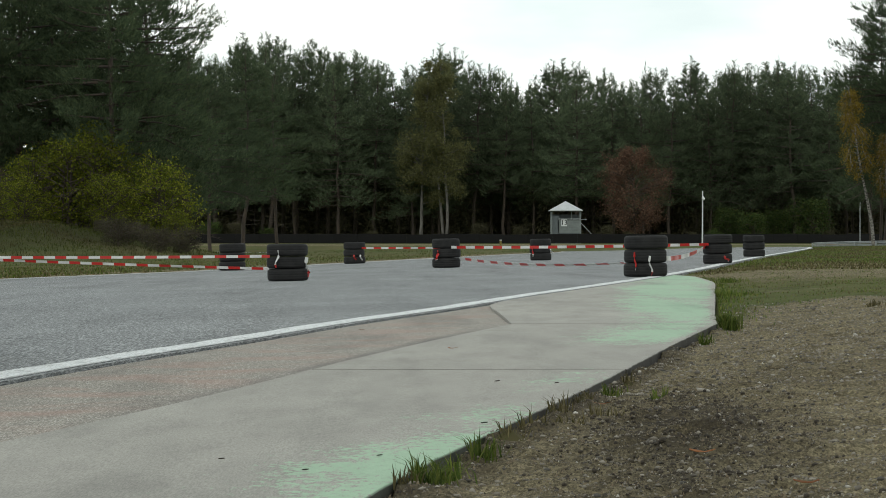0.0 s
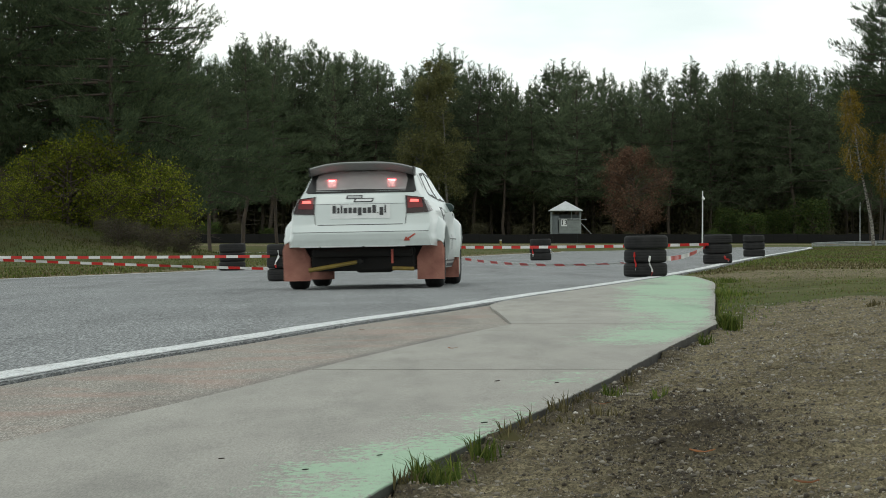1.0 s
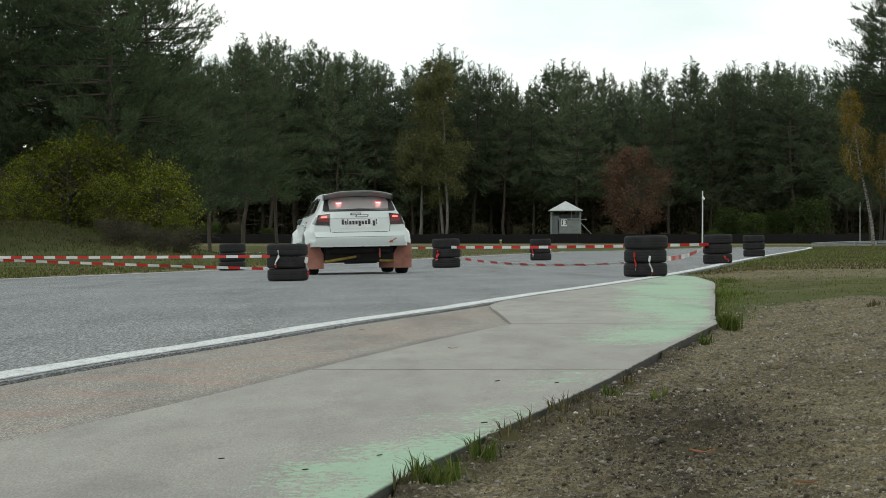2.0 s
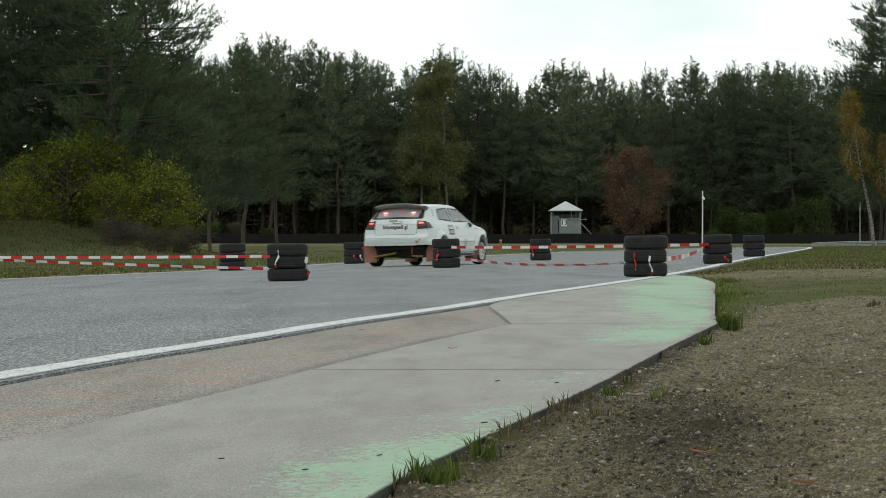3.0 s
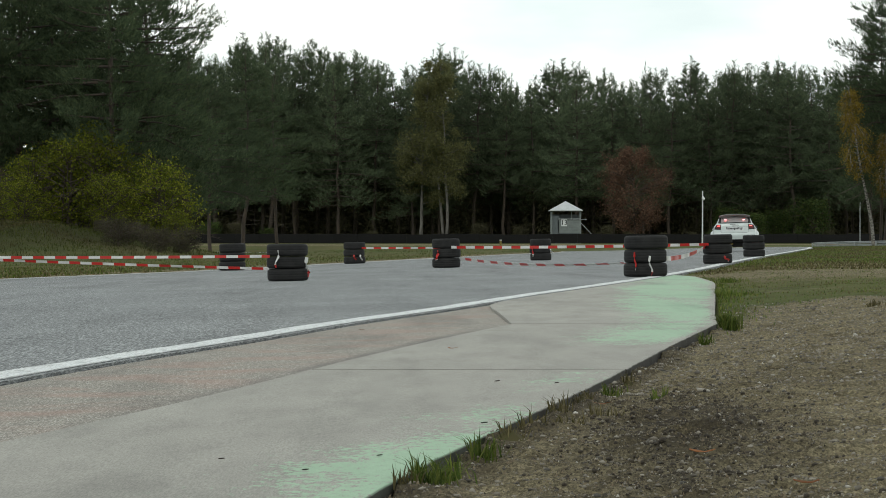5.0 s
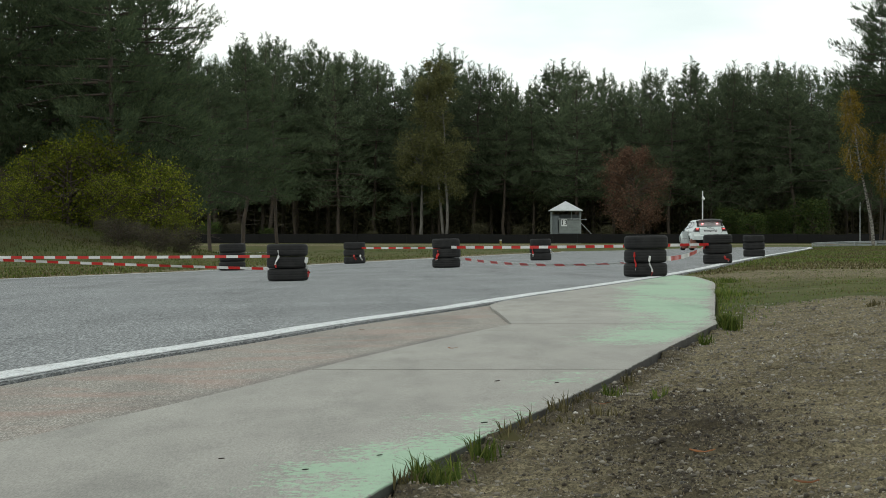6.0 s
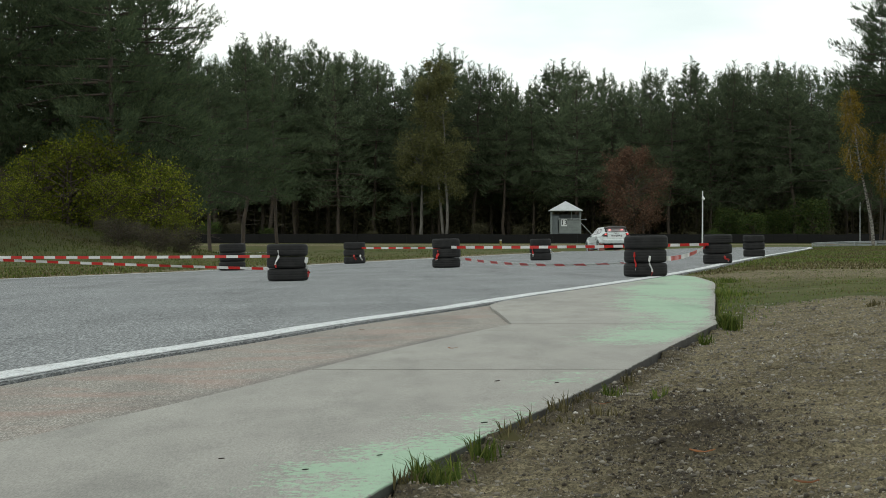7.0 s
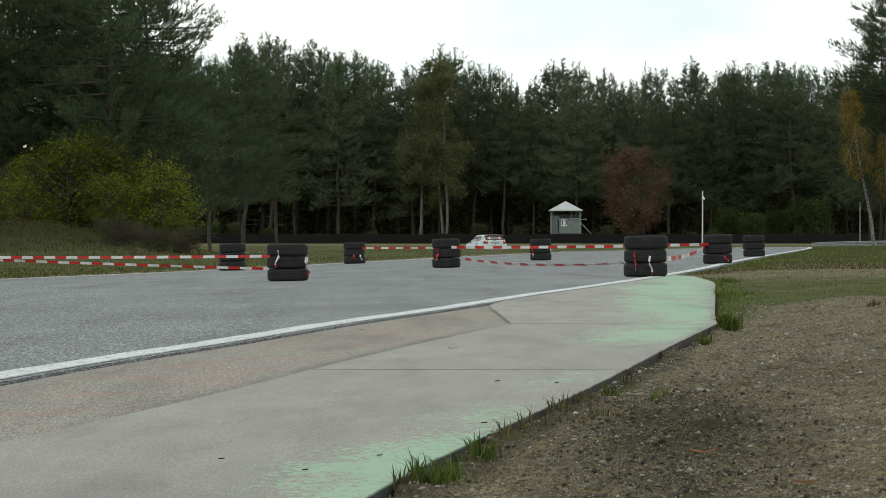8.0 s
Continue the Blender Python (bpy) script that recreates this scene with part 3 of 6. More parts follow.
def build_kerb():
    kerb = base("kerb", pose(0, 0, 0), "wide flat concrete kerb with worn green paint", "kerb", kind="structure")

    def green(x, y, d):
        near = np.exp(-(d / 0.36) ** 2) * (1 - sstep(8.4, 10.4, y)) * (0.30 + 0.72 * value_noise(y * 1.3, x * 2.5, 4))
        mid = 0.62 * np.exp(-((d - 0.16) / 0.20) ** 2 - ((y - 10.9) / 1.1) ** 2) * (0.5 + 0.7 * value_noise(y * 2.0, x * 5.0, 5))
        far = sstep(13.0, 16.5, y) * np.clip(1.3 - d / (0.30 + 0.028 * y), 0, 1) * (0.55 + 0.6 * value_noise(y * 0.4, x * 2.6, 6)) * sstep(-0.05, 0.10, d)
        return np.clip(np.maximum(np.maximum(near, far), mid), 0, 1)

    def inner(y0, y1):
        ys = np.linspace(y0, y1, 31)
        return [(float(np.interp(y, [p[1] for p in STRIP], [p[0] for p in STRIP])), float(y)) for y in ys]

    def outer(y0, y1):
        ys = np.linspace(y0, y1, 31)
        return [(float(np.interp(y, [p[1] for p in SLAB], [p[0] for p in SLAB])), float(y)) for y in ys]

    def track(y0, y1, off=0.15):
        return [(float(edge_x(R_LINE, y)) + off, float(y)) for y in np.linspace(y0, y1, 31)]

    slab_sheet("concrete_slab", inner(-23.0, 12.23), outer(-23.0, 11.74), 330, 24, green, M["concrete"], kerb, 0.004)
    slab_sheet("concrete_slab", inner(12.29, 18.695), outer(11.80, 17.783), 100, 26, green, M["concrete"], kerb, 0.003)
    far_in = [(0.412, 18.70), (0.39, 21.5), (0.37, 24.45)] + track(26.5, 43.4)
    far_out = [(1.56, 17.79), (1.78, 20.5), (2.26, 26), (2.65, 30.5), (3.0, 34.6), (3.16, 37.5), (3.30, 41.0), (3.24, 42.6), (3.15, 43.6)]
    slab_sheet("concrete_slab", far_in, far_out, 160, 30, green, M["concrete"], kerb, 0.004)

    def red(x, y, d):
        return np.clip(1.1 - np.abs(d - 0.9) / 1.0, 0, 1)

    slab_sheet("aggregate_strip", track(-23.0, 26.3), [(q[0] - 0.012, q[1]) for q in inner(-23.0, 18.7)] + [(0.40, 19.6), (0.375, 22), (0.355, 24.45)], 330, 14, red,
               M["aggregate"], kerb, -0.012, label="rough exposed-aggregate concrete strip with faded red paint")


build_ground()
build_track()
build_kerb()


# ---- stacks of tyres and the barrier tape between them ----
TYRE_R, TYRE_H = 0.29, 0.193


def tyre_mesh(name, R, H, bead, tread_groove=True, sides=44):
    """A tyre lying flat: rounded shoulders, grooves round the tread, open bead with depth."""
    h = H / 2
    prof = [(bead, -h * 0.62), (bead + 0.008, -h * 0.86), (R * 0.78, -h * 0.99), (R * 0.87, -h * 0.98), (R * 0.93, -h * 0.91), (R * 0.97, -h * 0.79), (R * 0.992, -h * 0.62)]
    for z in (-0.42, 0.0, 0.42):
        prof += [(R, (z - 0.06) * h), (R * 0.997, (z - 0.04) * h), (R * 0.997, (z + 0.04) * h), (R, (z + 0.06) * h)] if tread_groove else [(R, z * h)]
    prof += [(R * 0.992, h * 0.62), (R * 0.97, h * 0.79), (R * 0.93, h * 0.91), (R * 0.87, h * 0.98), (R * 0.78, h * 0.99), (bead + 0.008, h * 0.86), (bead, h * 0.62),
             (bead + 0.015, h * 0.5), (R * 0.9, h * 0.4), (R * 0.9, -h * 0.4), (bead + 0.015, -h * 0.5)]
    p = np.array(prof)
    a = np.linspace(0, 2 * math.pi, sides, endpoint=False)
    V = np.stack([p[None, :, 0] * np.cos(a)[:, None], p[None, :, 0] * np.sin(a)[:, None], np.repeat(p[None, :, 1], sides, 0)], -1)
    n = len(p)
    i, j = np.meshgrid(np.arange(sides), np.arange(n), indexing="ij")
    i2, j2 = (i + 1) % sides, (j + 1) % n
    f = np.stack([i * n + j, i2 * n + j, i2 * n + j2, i * n + j2], -1).reshape(-1, 4)
    return mesh_of(name, V.reshape(-1, 3), f, M["rubber"], smooth=True)


STACKS = [(-2.22, 44.78), (-4.54, 67.45), (-2.39, 84.61), (0.07, 64.38), (2.633, 84.5), (2.73, 42.04), (5.46, 62.2), (8.32, 83.73)]


def build_stacks():
    meshes = [tyre_mesh("tyre", TYRE_R * s, TYRE_H, TYRE_R * 0.62, True) for s in (0.985, 1.0, 1.015)]
    rng = random.Random(5)
    tilt = math.degrees(math.atan(BANK))
    for (x, y), tall in zip(STACKS, (0.91, 1.0, 1.0, 1.03, 1.0, 0.95, 1.0, 1.0)):
        st = base("tyre_stack", pose(x, y, land_at(x, y) + 0.004, 0, -tilt, 0), "stack of three worn black tyres standing on the track", "tyre stack", "tyre stacks marking the course")
        st.scale = (1, 1, tall)
        for i in range(3):
            dx, dy = rng.uniform(-0.012, 0.012), rng.uniform(-0.012, 0.012)
            piece("tyre", meshes[rng.randrange(3)], st, pose(dx, dy, TYRE_H * (i + 0.5), rng.uniform(-0.7, 0.7), rng.uniform(-0.7, 0.7), rng.uniform(0, 360)))


def tape_ribbon(name, pts, width, twist0, twist1, label, phase=0.0, category="barrier tape", n=60, flutter=0.0, block=0.5):
    """A strip of tape through pts, its face turned from twist0 to twist1 degrees out of upright."""
    p = np.array(pts, float)
    seg = np.r_[0, np.cumsum(np.linalg.norm(np.diff(p, axis=0), axis=1))]
    u = np.linspace(0, seg[-1], n)
    c = np.stack([np.interp(u, seg, p[:, i]) for i in range(3)], -1)
    for _ in range(4):
        c[1:-1] = (c[:-2] + 2 * c[1:-1] + c[2:]) / 4
    t = np.gradient(c, axis=0)
    t /= np.linalg.norm(t, axis=1)[:, None]
    up = np.tile([0, 0, 1.0], (n, 1))
    side = np.cross(t, up)
    side /= np.linalg.norm(side, axis=1)[:, None] + 1e-9
    up = np.cross(side, t)
    a = np.radians(np.linspace(twist0, twist1, n) + flutter * np.sin(u * 2.3 + phase * 5) + flutter * 0.5 * np.sin(u * 5.1 + phase))
    w = up * np.cos(a)[:, None] + side * np.sin(a)[:, None]
    nrm = np.cross(w, t) * 0.0006
    V, along = [], []
    for off, sgn in ((-0.5, 1), (0.0, 1), (0.5, 1), (0.5, -1), (0.0, -1), (-0.5, -1)):
        V.append(c + w * width * off + nrm * sgn)
        along.append(u / block + phase)
    V, along = np.stack(V, 1), np.stack(along, 1)
    i, j = np.meshgrid(np.arange(n - 1), np.arange(6), indexing="ij")
    j2 = (j + 1) % 6
    f = np.stack([i * 6 + j, i * 6 + j2, (i + 1) * 6 + j2, (i + 1) * 6 + j], -1).reshape(-1, 4)
    return thing_mesh(name, V.reshape(-1, 3), f, M["tape"], label, category, attrs={"along": along.ravel()})


def sag(a, b, drop, n=24):
    a, b = np.array(a, float), np.array(b, float)
    t = np.linspace(0, 1, n)[:, None]
    return a * (1 - t) + b * t - np.array([0, 0, 1.0]) * 4 * drop * t * (1 - t)


def build_tape():
    red = "red and white barrier tape stretched between tyre stacks"
    A, B, C, D, E, F, G, H = STACKS
    r = TYRE_R + 0.012
    tape_ribbon("barrier_tape", sag((-8.6, 47.2, 0.30), (A[0] - 0.25, A[1] - 0.17, 0.315), 0.015), 0.040, 4, -8, red, 0.1, n=140, flutter=6, block=0.375)
    tape_ribbon("barrier_tape", sag((-8.6, 47.3, 0.325), (A[0] - 0.27, A[1] - 0.13, 0.135), 0.012), 0.038, 10, 20, red, 0.45, n=140, flutter=10, block=0.375)
    tape_ribbon("barrier_tape", sag((D[0] + 0.1, D[1] - r, 0.425), (G[0] - 0.2, G[1] - r + 0.05, 0.485), 0.02), 0.056, 0, 12, red, 0.2, n=140, flutter=8, block=0.4)
    tape_ribbon("barrier_tape", sag((C[0] + 0.2, C[1] - r + 0.05, 0.385), (E[0] - 0.1, E[1] - r, 0.42), 0.01), 0.05, 15, 5, red, 0.7, n=120, flutter=10, block=0.4)
    tape_ribbon("barrier_tape", sag((D[0] + r - 0.03, D[1] - 0.15, 0.20), (F[0] - r + 0.02, F[1] + 0.1, 0.235), 0.075), 0.05, 4, 70, red, 0.0, n=180, flutter=6, block=2.3)
    tape_ribbon("barrier_tape", sag((F[0] + r - 0.04, F[1] - 0.1, 0.29), (G[0] - r + 0.05, G[1] - 0.1, 0.44), 0.05), 0.066, -5, 15, red, 0.3, n=150, flutter=10, block=8.4)
    tail = "loose knotted end of red and white tape on tyres"

    def tail_at(s, dx, z0, length, lean, phase, w=0.045):
        x, y = s[0] + dx, s[1] - math.sqrt(max(TYRE_R ** 2 - dx * dx, 0.001)) - 0.02
        pts = [(x, y, z0), (x - 0.02 * lean, y - 0.015, z0 - length * 0.35), (x + 0.05 * lean, y - 0.02, z0 - length * 0.75), (x + 0.03 * lean, y - 0.012, z0 - length)]
        tape_ribbon("tape_end", pts, w, 12, 60, tail, phase, "barrier tape", 20, 15, 0.5)

    tail_at(A, -0.13, 0.40, 0.25, -0.8, 0.05, 0.035)
    tail_at(A, 0.275, 0.30, 0.28, 0.7, 0.1, 0.05)
    tail_at(C, 0.0, 0.20, 0.17, 1.2, 0.5)
    tail_at(C, 0.17, 0.20, 0.17, 1.0, 0.1)
    tail_at(D, -0.18, 0.36, 0.2, -0.6, 0.6, 0.06)
    tail_at(E, -0.22, 0.42, 0.28, 0.4, 0.6, 0.06)
    tail_at(E, 0.27, 0.36, 0.12, 1.4, 0.1)
    tail_at(F, -0.17, 0.38, 0.24, 0.4, 0.58, 0.032)
    tail_at(F, 0.03, 0.33, 0.26, 0.7, 0.05, 0.034)
    tail_at(G, 0.13, 0.25, 0.1, 1.6, 0.6)
    tail_at(H, 0.285, 0.14, 0.14, 0.9, 0.1)


build_stacks()
build_tape()


# ---- trees ----
def leaf_cloud(centres, rng, per, size, spread, aspect=0.4, up=0.3):
    """Many small pointed leaves (two triangles each) scattered round the centres."""
    c = np.repeat(centres, per, 0)
    n = len(c)
    c = c + rng.normal(0, 1, (n, 3)) * spread
    d = rng.normal(0, 1, (n, 3))
    d[:, 2] += up
    d /= np.linalg.norm(d, axis=1)[:, None]
    s = np.cross(d, rng.normal(0, 1, (n, 3)))
    s /= np.linalg.norm(s, axis=1)[:, None] + 1e-9
    L = size * rng.uniform(0.6, 1.35, (n, 1))
    fold = np.cross(d, s) * L * 0.12
    V = np.stack([c - d * L * 0.5, c + s * L * aspect * 0.5 + fold, c + d * L * 0.5, c - s * L * aspect * 0.5 + fold], 1).reshape(-1, 3)
    i = np.arange(n)[:, None] * 4
    F = np.concatenate([i + [0, 1, 2], i + [0, 2, 3]], 0)
    return V, F


def tuft_cloud(centres, dirs, rng, size, aspect=0.24, jitter=0.38):
    """Needle tufts: one slender triangle at each centre, along its direction."""
    n = len(centres)
    d = dirs + rng.normal(0, jitter, (n, 3))
    d /= np.linalg.norm(d, axis=1)[:, None] + 1e-9
    s = np.cross(d, rng.normal(0, 1, (n, 3)))
    s /= np.linalg.norm(s, axis=1)[:, None] + 1e-9
    L = size * rng.uniform(0.55, 1.4, (n, 1))
    V = np.stack([centres - s * L * aspect * 0.5, centres + s * L * aspect * 0.5, centres + d * L], 1).reshape(-1, 3)
    return V, np.arange(n * 3).reshape(-1, 3)


def branch_tubes(segs, sides=5):
    """Tapered tubes from rows (a, b, r0, r1)."""
    V, F = [], []
    k = 0
    ang = np.linspace(0, 2 * math.pi, sides, endpoint=False)
    for a, b, r0, r1 in segs:
        a, b = np.array(a, float), np.array(b, float)
        d = b - a
        d = d / (np.linalg.norm(d) + 1e-9)
        e = np.cross(d, [0.3, 0.9, 0.1] if abs(d[2]) > 0.8 else [0, 0, 1.0])
        e /= np.linalg.norm(e)
        g = np.cross(d, e)
        ring = np.cos(ang)[:, None] * e + np.sin(ang)[:, None] * g
        V += [a + ring * r0, b + ring * r1]
        for i in range(sides):
            j = (i + 1) % sides
            F.append([k + i, k + j, k + sides + j, k + sides + i])
        k += 2 * sides
    return np.vstack(V), F


def trunk_path(rng, H, lean=0.03, n=9):
    t = np.linspace(0, 1, n)
    ox = np.cumsum(rng.normal(0, 1, n)) * H * 0.006 + lean * H * t * rng.uniform(-1, 1)
    oy = np.cumsum(rng.normal(0, 1, n)) * H * 0.006
    return np.c_[ox - ox[0], oy - oy[0], t * H]


def joined(a, b):
    k = len(a[0])
    return np.vstack([a[0], b[0]]), list(a[1]) + [[i + k for i in f] for f in b[1]]


def pine_meshes(seed, H, spread=0.2, bare=0.3, tuft=0.3, count=16000, material="needle", dead=0.12, round_top=0.7, layers=26, gap=0.0):
    """Trunk with limbs, and crown, of a Scots pine: whorls of limbs that end in flat fans of twigs, set with needle tufts, and upright candles at the tips."""
    rng = np.random.default_rng(seed)
    tp = trunk_path(rng, H)
    r = lambda h: 0.010 * H * (1 - 0.92 * h / H) + 0.01
    trunk = branch_tubes([(tp[i], tp[i + 1], r(tp[i, 2]), r(tp[i + 1, 2])) for i in range(len(tp) - 1)], 9)
    at = lambda z: np.array([np.interp(z, tp[:, 2], tp[:, 0]), np.interp(z, tp[:, 2], tp[:, 1]), z])
    limbs, fans = [], []
    for k in range(int(bare * 60)):
        z, a, L = H * rng.uniform(dead, bare + 0.1), rng.uniform(0, 2 * math.pi), rng.uniform(0.5, 2.2)
        limbs.append((at(z), at(z) + np.array([math.cos(a), math.sin(a), rng.uniform(-0.35, 0.25)]) * L, 0.025, 0.007))
    for f in (np.arange(layers) + rng.uniform(-0.3, 0.3, layers)) / layers:
        f = min(max(f, 0.0), 0.985)
        z = H * (bare + (0.985 - bare) * f)
        reach = spread * H * (0.72 + 0.42 * math.sin(math.pi * min(1, 0.12 + f * 1.05))) * max(0.02, 1 - f) ** round_top * rng.uniform(0.7, 1.2) + 0.12
        o = at(z)
        turn = rng.uniform(0, 2 * math.pi)
        m = int(rng.integers(4, 7)) if f < 0.85 else 4
        for k in range(m):
            if rng.random() < gap:
                continue
            a = turn + 2 * math.pi * k / m + rng.uniform(-0.4, 0.4)
            L = reach * rng.uniform(0.5, 1.18)
            rise = rng.uniform(-0.10, 0.20) - 0.14 * (1 - f) + 0.8 * f ** 3
            u = np.array([math.cos(a), math.sin(a), rise])
            mid = o + u * [1, 1, 0.5] * L * 0.5
            end = o + u * [1, 1, 1.2] * L
            rr = 0.012 + 0.014 * L
            limbs += [(o, mid, rr, rr * 0.6), (mid, end, rr * 0.6, 0.008)]
            fans.append((o, mid, end, a, L, f))
    # twigs fan out from the outer part of each limb and lie nearly level
    area = np.array([(q[4] + 0.25) ** 1.6 for q in fans])
    share = np.maximum(20, (count * area / area.sum())).astype(int)
    P, Dn = [], []
    for (o, mid, end, a, L, f), n in zip(fans, share):
        twigs = max(4, int(5 + L * 5))
        tq = rng.uniform(0.12, 1.0, twigs)
        ta = rng.uniform(-1.25, 1.25, twigs)
        tl = (0.18 + 0.30 * L * rng.uniform(0.5, 1.1, twigs)) * (1.15 - 0.55 * tq)
        tz = rng.normal(0, 0.05, twigs) * L
        pick = rng.integers(0, twigs, n)
        q = tq[pick][:, None]
        root = np.where(q < 0.5, o + (mid - o) * (q / 0.5), mid + (end - mid) * ((q - 0.5) / 0.5))
        w = rng.uniform(0.05, 1.0, n) ** 0.7
        dr = np.stack([np.cos(a + ta[pick]), np.sin(a + ta[pick]), 0.16 + 0.3 * w], -1)
        P.append(root + dr * (tl[pick] * w)[:, None] + np.c_[rng.normal(0, 0.05, (n, 2)), tz[pick] + rng.normal(0, 0.04, n)])
        Dn.append(dr * [0.8, 0.8, 1] + [0, 0, 0.45])
        if f > 0.45:
            for c in range(int(rng.integers(1, 4))):
                k = 14
                base_pt = end + rng.uniform(-1, 1, 3) * (0.12 * L + 0.05) * [1, 1, 0.3]
                P.append(base_pt + np.c_[rng.normal(0, 0.05, (k, 2)), np.linspace(-0.1, rng.uniform(0.25, 0.8), k)])
                Dn.append(np.c_[rng.normal(0, 0.7, (k, 2)), np.full(k, 0.8)])
    k = 60
    P.append(tp[-1] + np.c_[rng.normal(0, 0.06, (k, 2)), np.linspace(-0.9, 0.75, k)])
    Dn.append(np.c_[rng.normal(0, 0.7, (k, 2)), np.full(k, 0.9)])
    crown = tuft_cloud(np.vstack(P), np.vstack(Dn), rng, tuft)
    return (mesh_of("trunk", *joined(trunk, branch_tubes(limbs, 3)), M["bark"], True), mesh_of("crown", *crown, M[material]))


def broadleaf_meshes(seed, H, width, bare, leaf, per, material, bark, droop=0.0, stems=1, density=1.0):
    """A branching tree: limbs fork twice, leaves sit along the twigs."""
    rng = np.random.default_rng(seed)
    trunk, limbs, cent = [], [], []
    for s in range(stems):
        tp = trunk_path(rng, H * rng.uniform(0.85, 1.0), 0.08 if stems > 1 else 0.04)
        tp[:, :2] += rng.normal(0, 0.06 * width, 2) * (stems > 1)
        hh = tp[-1, 2]
        r = lambda h: 0.011 * H / math.sqrt(stems) * (1 - 0.93 * h / hh) + 0.008
        trunk += [(tp[i], tp[i + 1], r(tp[i, 2]), r(tp[i + 1, 2])) for i in range(len(tp) - 1)]
        for k in range(int(46 * density / stems) + 6):
            z = hh * rng.uniform(bare, 0.99)
            f = (z / hh - bare) / (1 - bare)
            L = width * (0.35 + 0.75 * math.sin(math.pi * min(1, 0.15 + 0.85 * f))) * rng.uniform(0.55, 1.1) * 0.6
            a, rise = rng.uniform(0, 2 * math.pi), rng.uniform(0.25, 0.9)
            o = np.array([np.interp(z, tp[:, 2], tp[:, 0]), np.interp(z, tp[:, 2], tp[:, 1]), z])
            mid = o + np.array([math.cos(a), math.sin(a), rise]) * L * 0.6
            limbs.append((o, mid, 0.014 + 0.012 * L, 0.008 + 0.006 * L))
            for j in range(4):
                b = a + rng.uniform(-0.9, 0.9)
                end = mid + np.array([math.cos(b), math.sin(b), rng.uniform(-0.2, 0.9) - droop * 2.2]) * L * rng.uniform(0.35, 0.7)
                limbs.append((mid, end, 0.008 + 0.006 * L, 0.005))
                m = 9
                q = rng.uniform(0.1, 1.1, m)[:, None]
                cent.append(mid + (end - mid) * q + rng.normal(0, 0.10 * L + 0.05, (m, 3)))
    cent = np.vstack(cent)
    crown = leaf_cloud(cent, rng, per, leaf, leaf * 1.3, 0.62, -droop)
    return (mesh_of("trunk", *joined(branch_tubes(trunk, 8), branch_tubes(limbs, 4)), M[bark], True), mesh_of("crown", *crown, M[material]))


def put_tree(name, meshes, m, label, category, group=""):
    t = base(name, m, label, category, group)
    for n, me in zip(("trunk", "crown"), meshes):
        if me:
            piece(n, me, t)
    return t


def place(px, y):
    """x across the view for a bearing at the distance y."""
    return (px - 784) / 5538 * y


def build_woods():
    rng = random.Random(21)
    plain = pine_meshes(99, 15.5, 0.22, 0.1, 1.1, 1500)
    kinds = [pine_meshes(100 + i, 15.5, (0.19, 0.23, 0.21, 0.25)[i % 4], (0.26, 0.36, 0.30, 0.22, 0.28, 0.34, 0.24, 0.32)[i], 0.28, 12500,
                         round_top=(0.42, 0.58, 0.36)[i % 3], layers=(24, 20, 28)[i % 3], gap=0.12) for i in range(8)]
    label = "tall dark green pine at the edge of a wood"
    rows = [(285, 24, 0.0), (291, 24, 0.5), (298, 24, 0.25), (307, 24, 0.75)]
    for y, n, ph in rows:
        for i in range(n):
            px = 250 + (i + ph + rng.uniform(-0.35, 0.35)) * (1400 / n)
            if px > 1640:
                continue
            top = np.interp(px, [250, 370, 440, 520, 610, 660, 690, 720, 790, 860, 920, 1000, 1060, 1110, 1160, 1290, 1420, 1500, 1640],
                            [95, 105, 76, 95, 92, 112, 150, 135, 95, 115, 150, 120, 138, 165, 130, 120, 132, 140, 150])
            yy = y + rng.uniform(-2.5, 2.5)
            H = (433 - top + rng.uniform(-26, 8) - 12 * (y < 288)) / 5538 * yy
            if 700 < px < 830 and y < 290:
                H *= 0.72
            s = H / 15.4
            t = put_tree("pine_tree", kinds[rng.randrange(8)], pose(place(px, yy), yy, land_at(0, yy) - 0.1, 0, 0, rng.uniform(0, 360)), label, "pine tree", "pines of the wood")
            k = rng.uniform(1.0, 1.35)
            t.scale = (s * k, s * k, s)
    # wood closing the sides and the back, out of the narrow view
    for i in range(24):
        a = math.radians(20 + i * 13.6)
        d = rng.uniform(150, 190)
        x, y = math.sin(a) * d, math.cos(a) * d
        if y > 100 and abs(x) < 60:
            continue
        t = put_tree("pine_tree", plain, pose(x, y, land_at(x, y) - 0.1, 0, 0, rng.uniform(0, 360)), label, "pine tree", "pines of the wood")
        t.scale = (1.8, 1.8, 1.15)


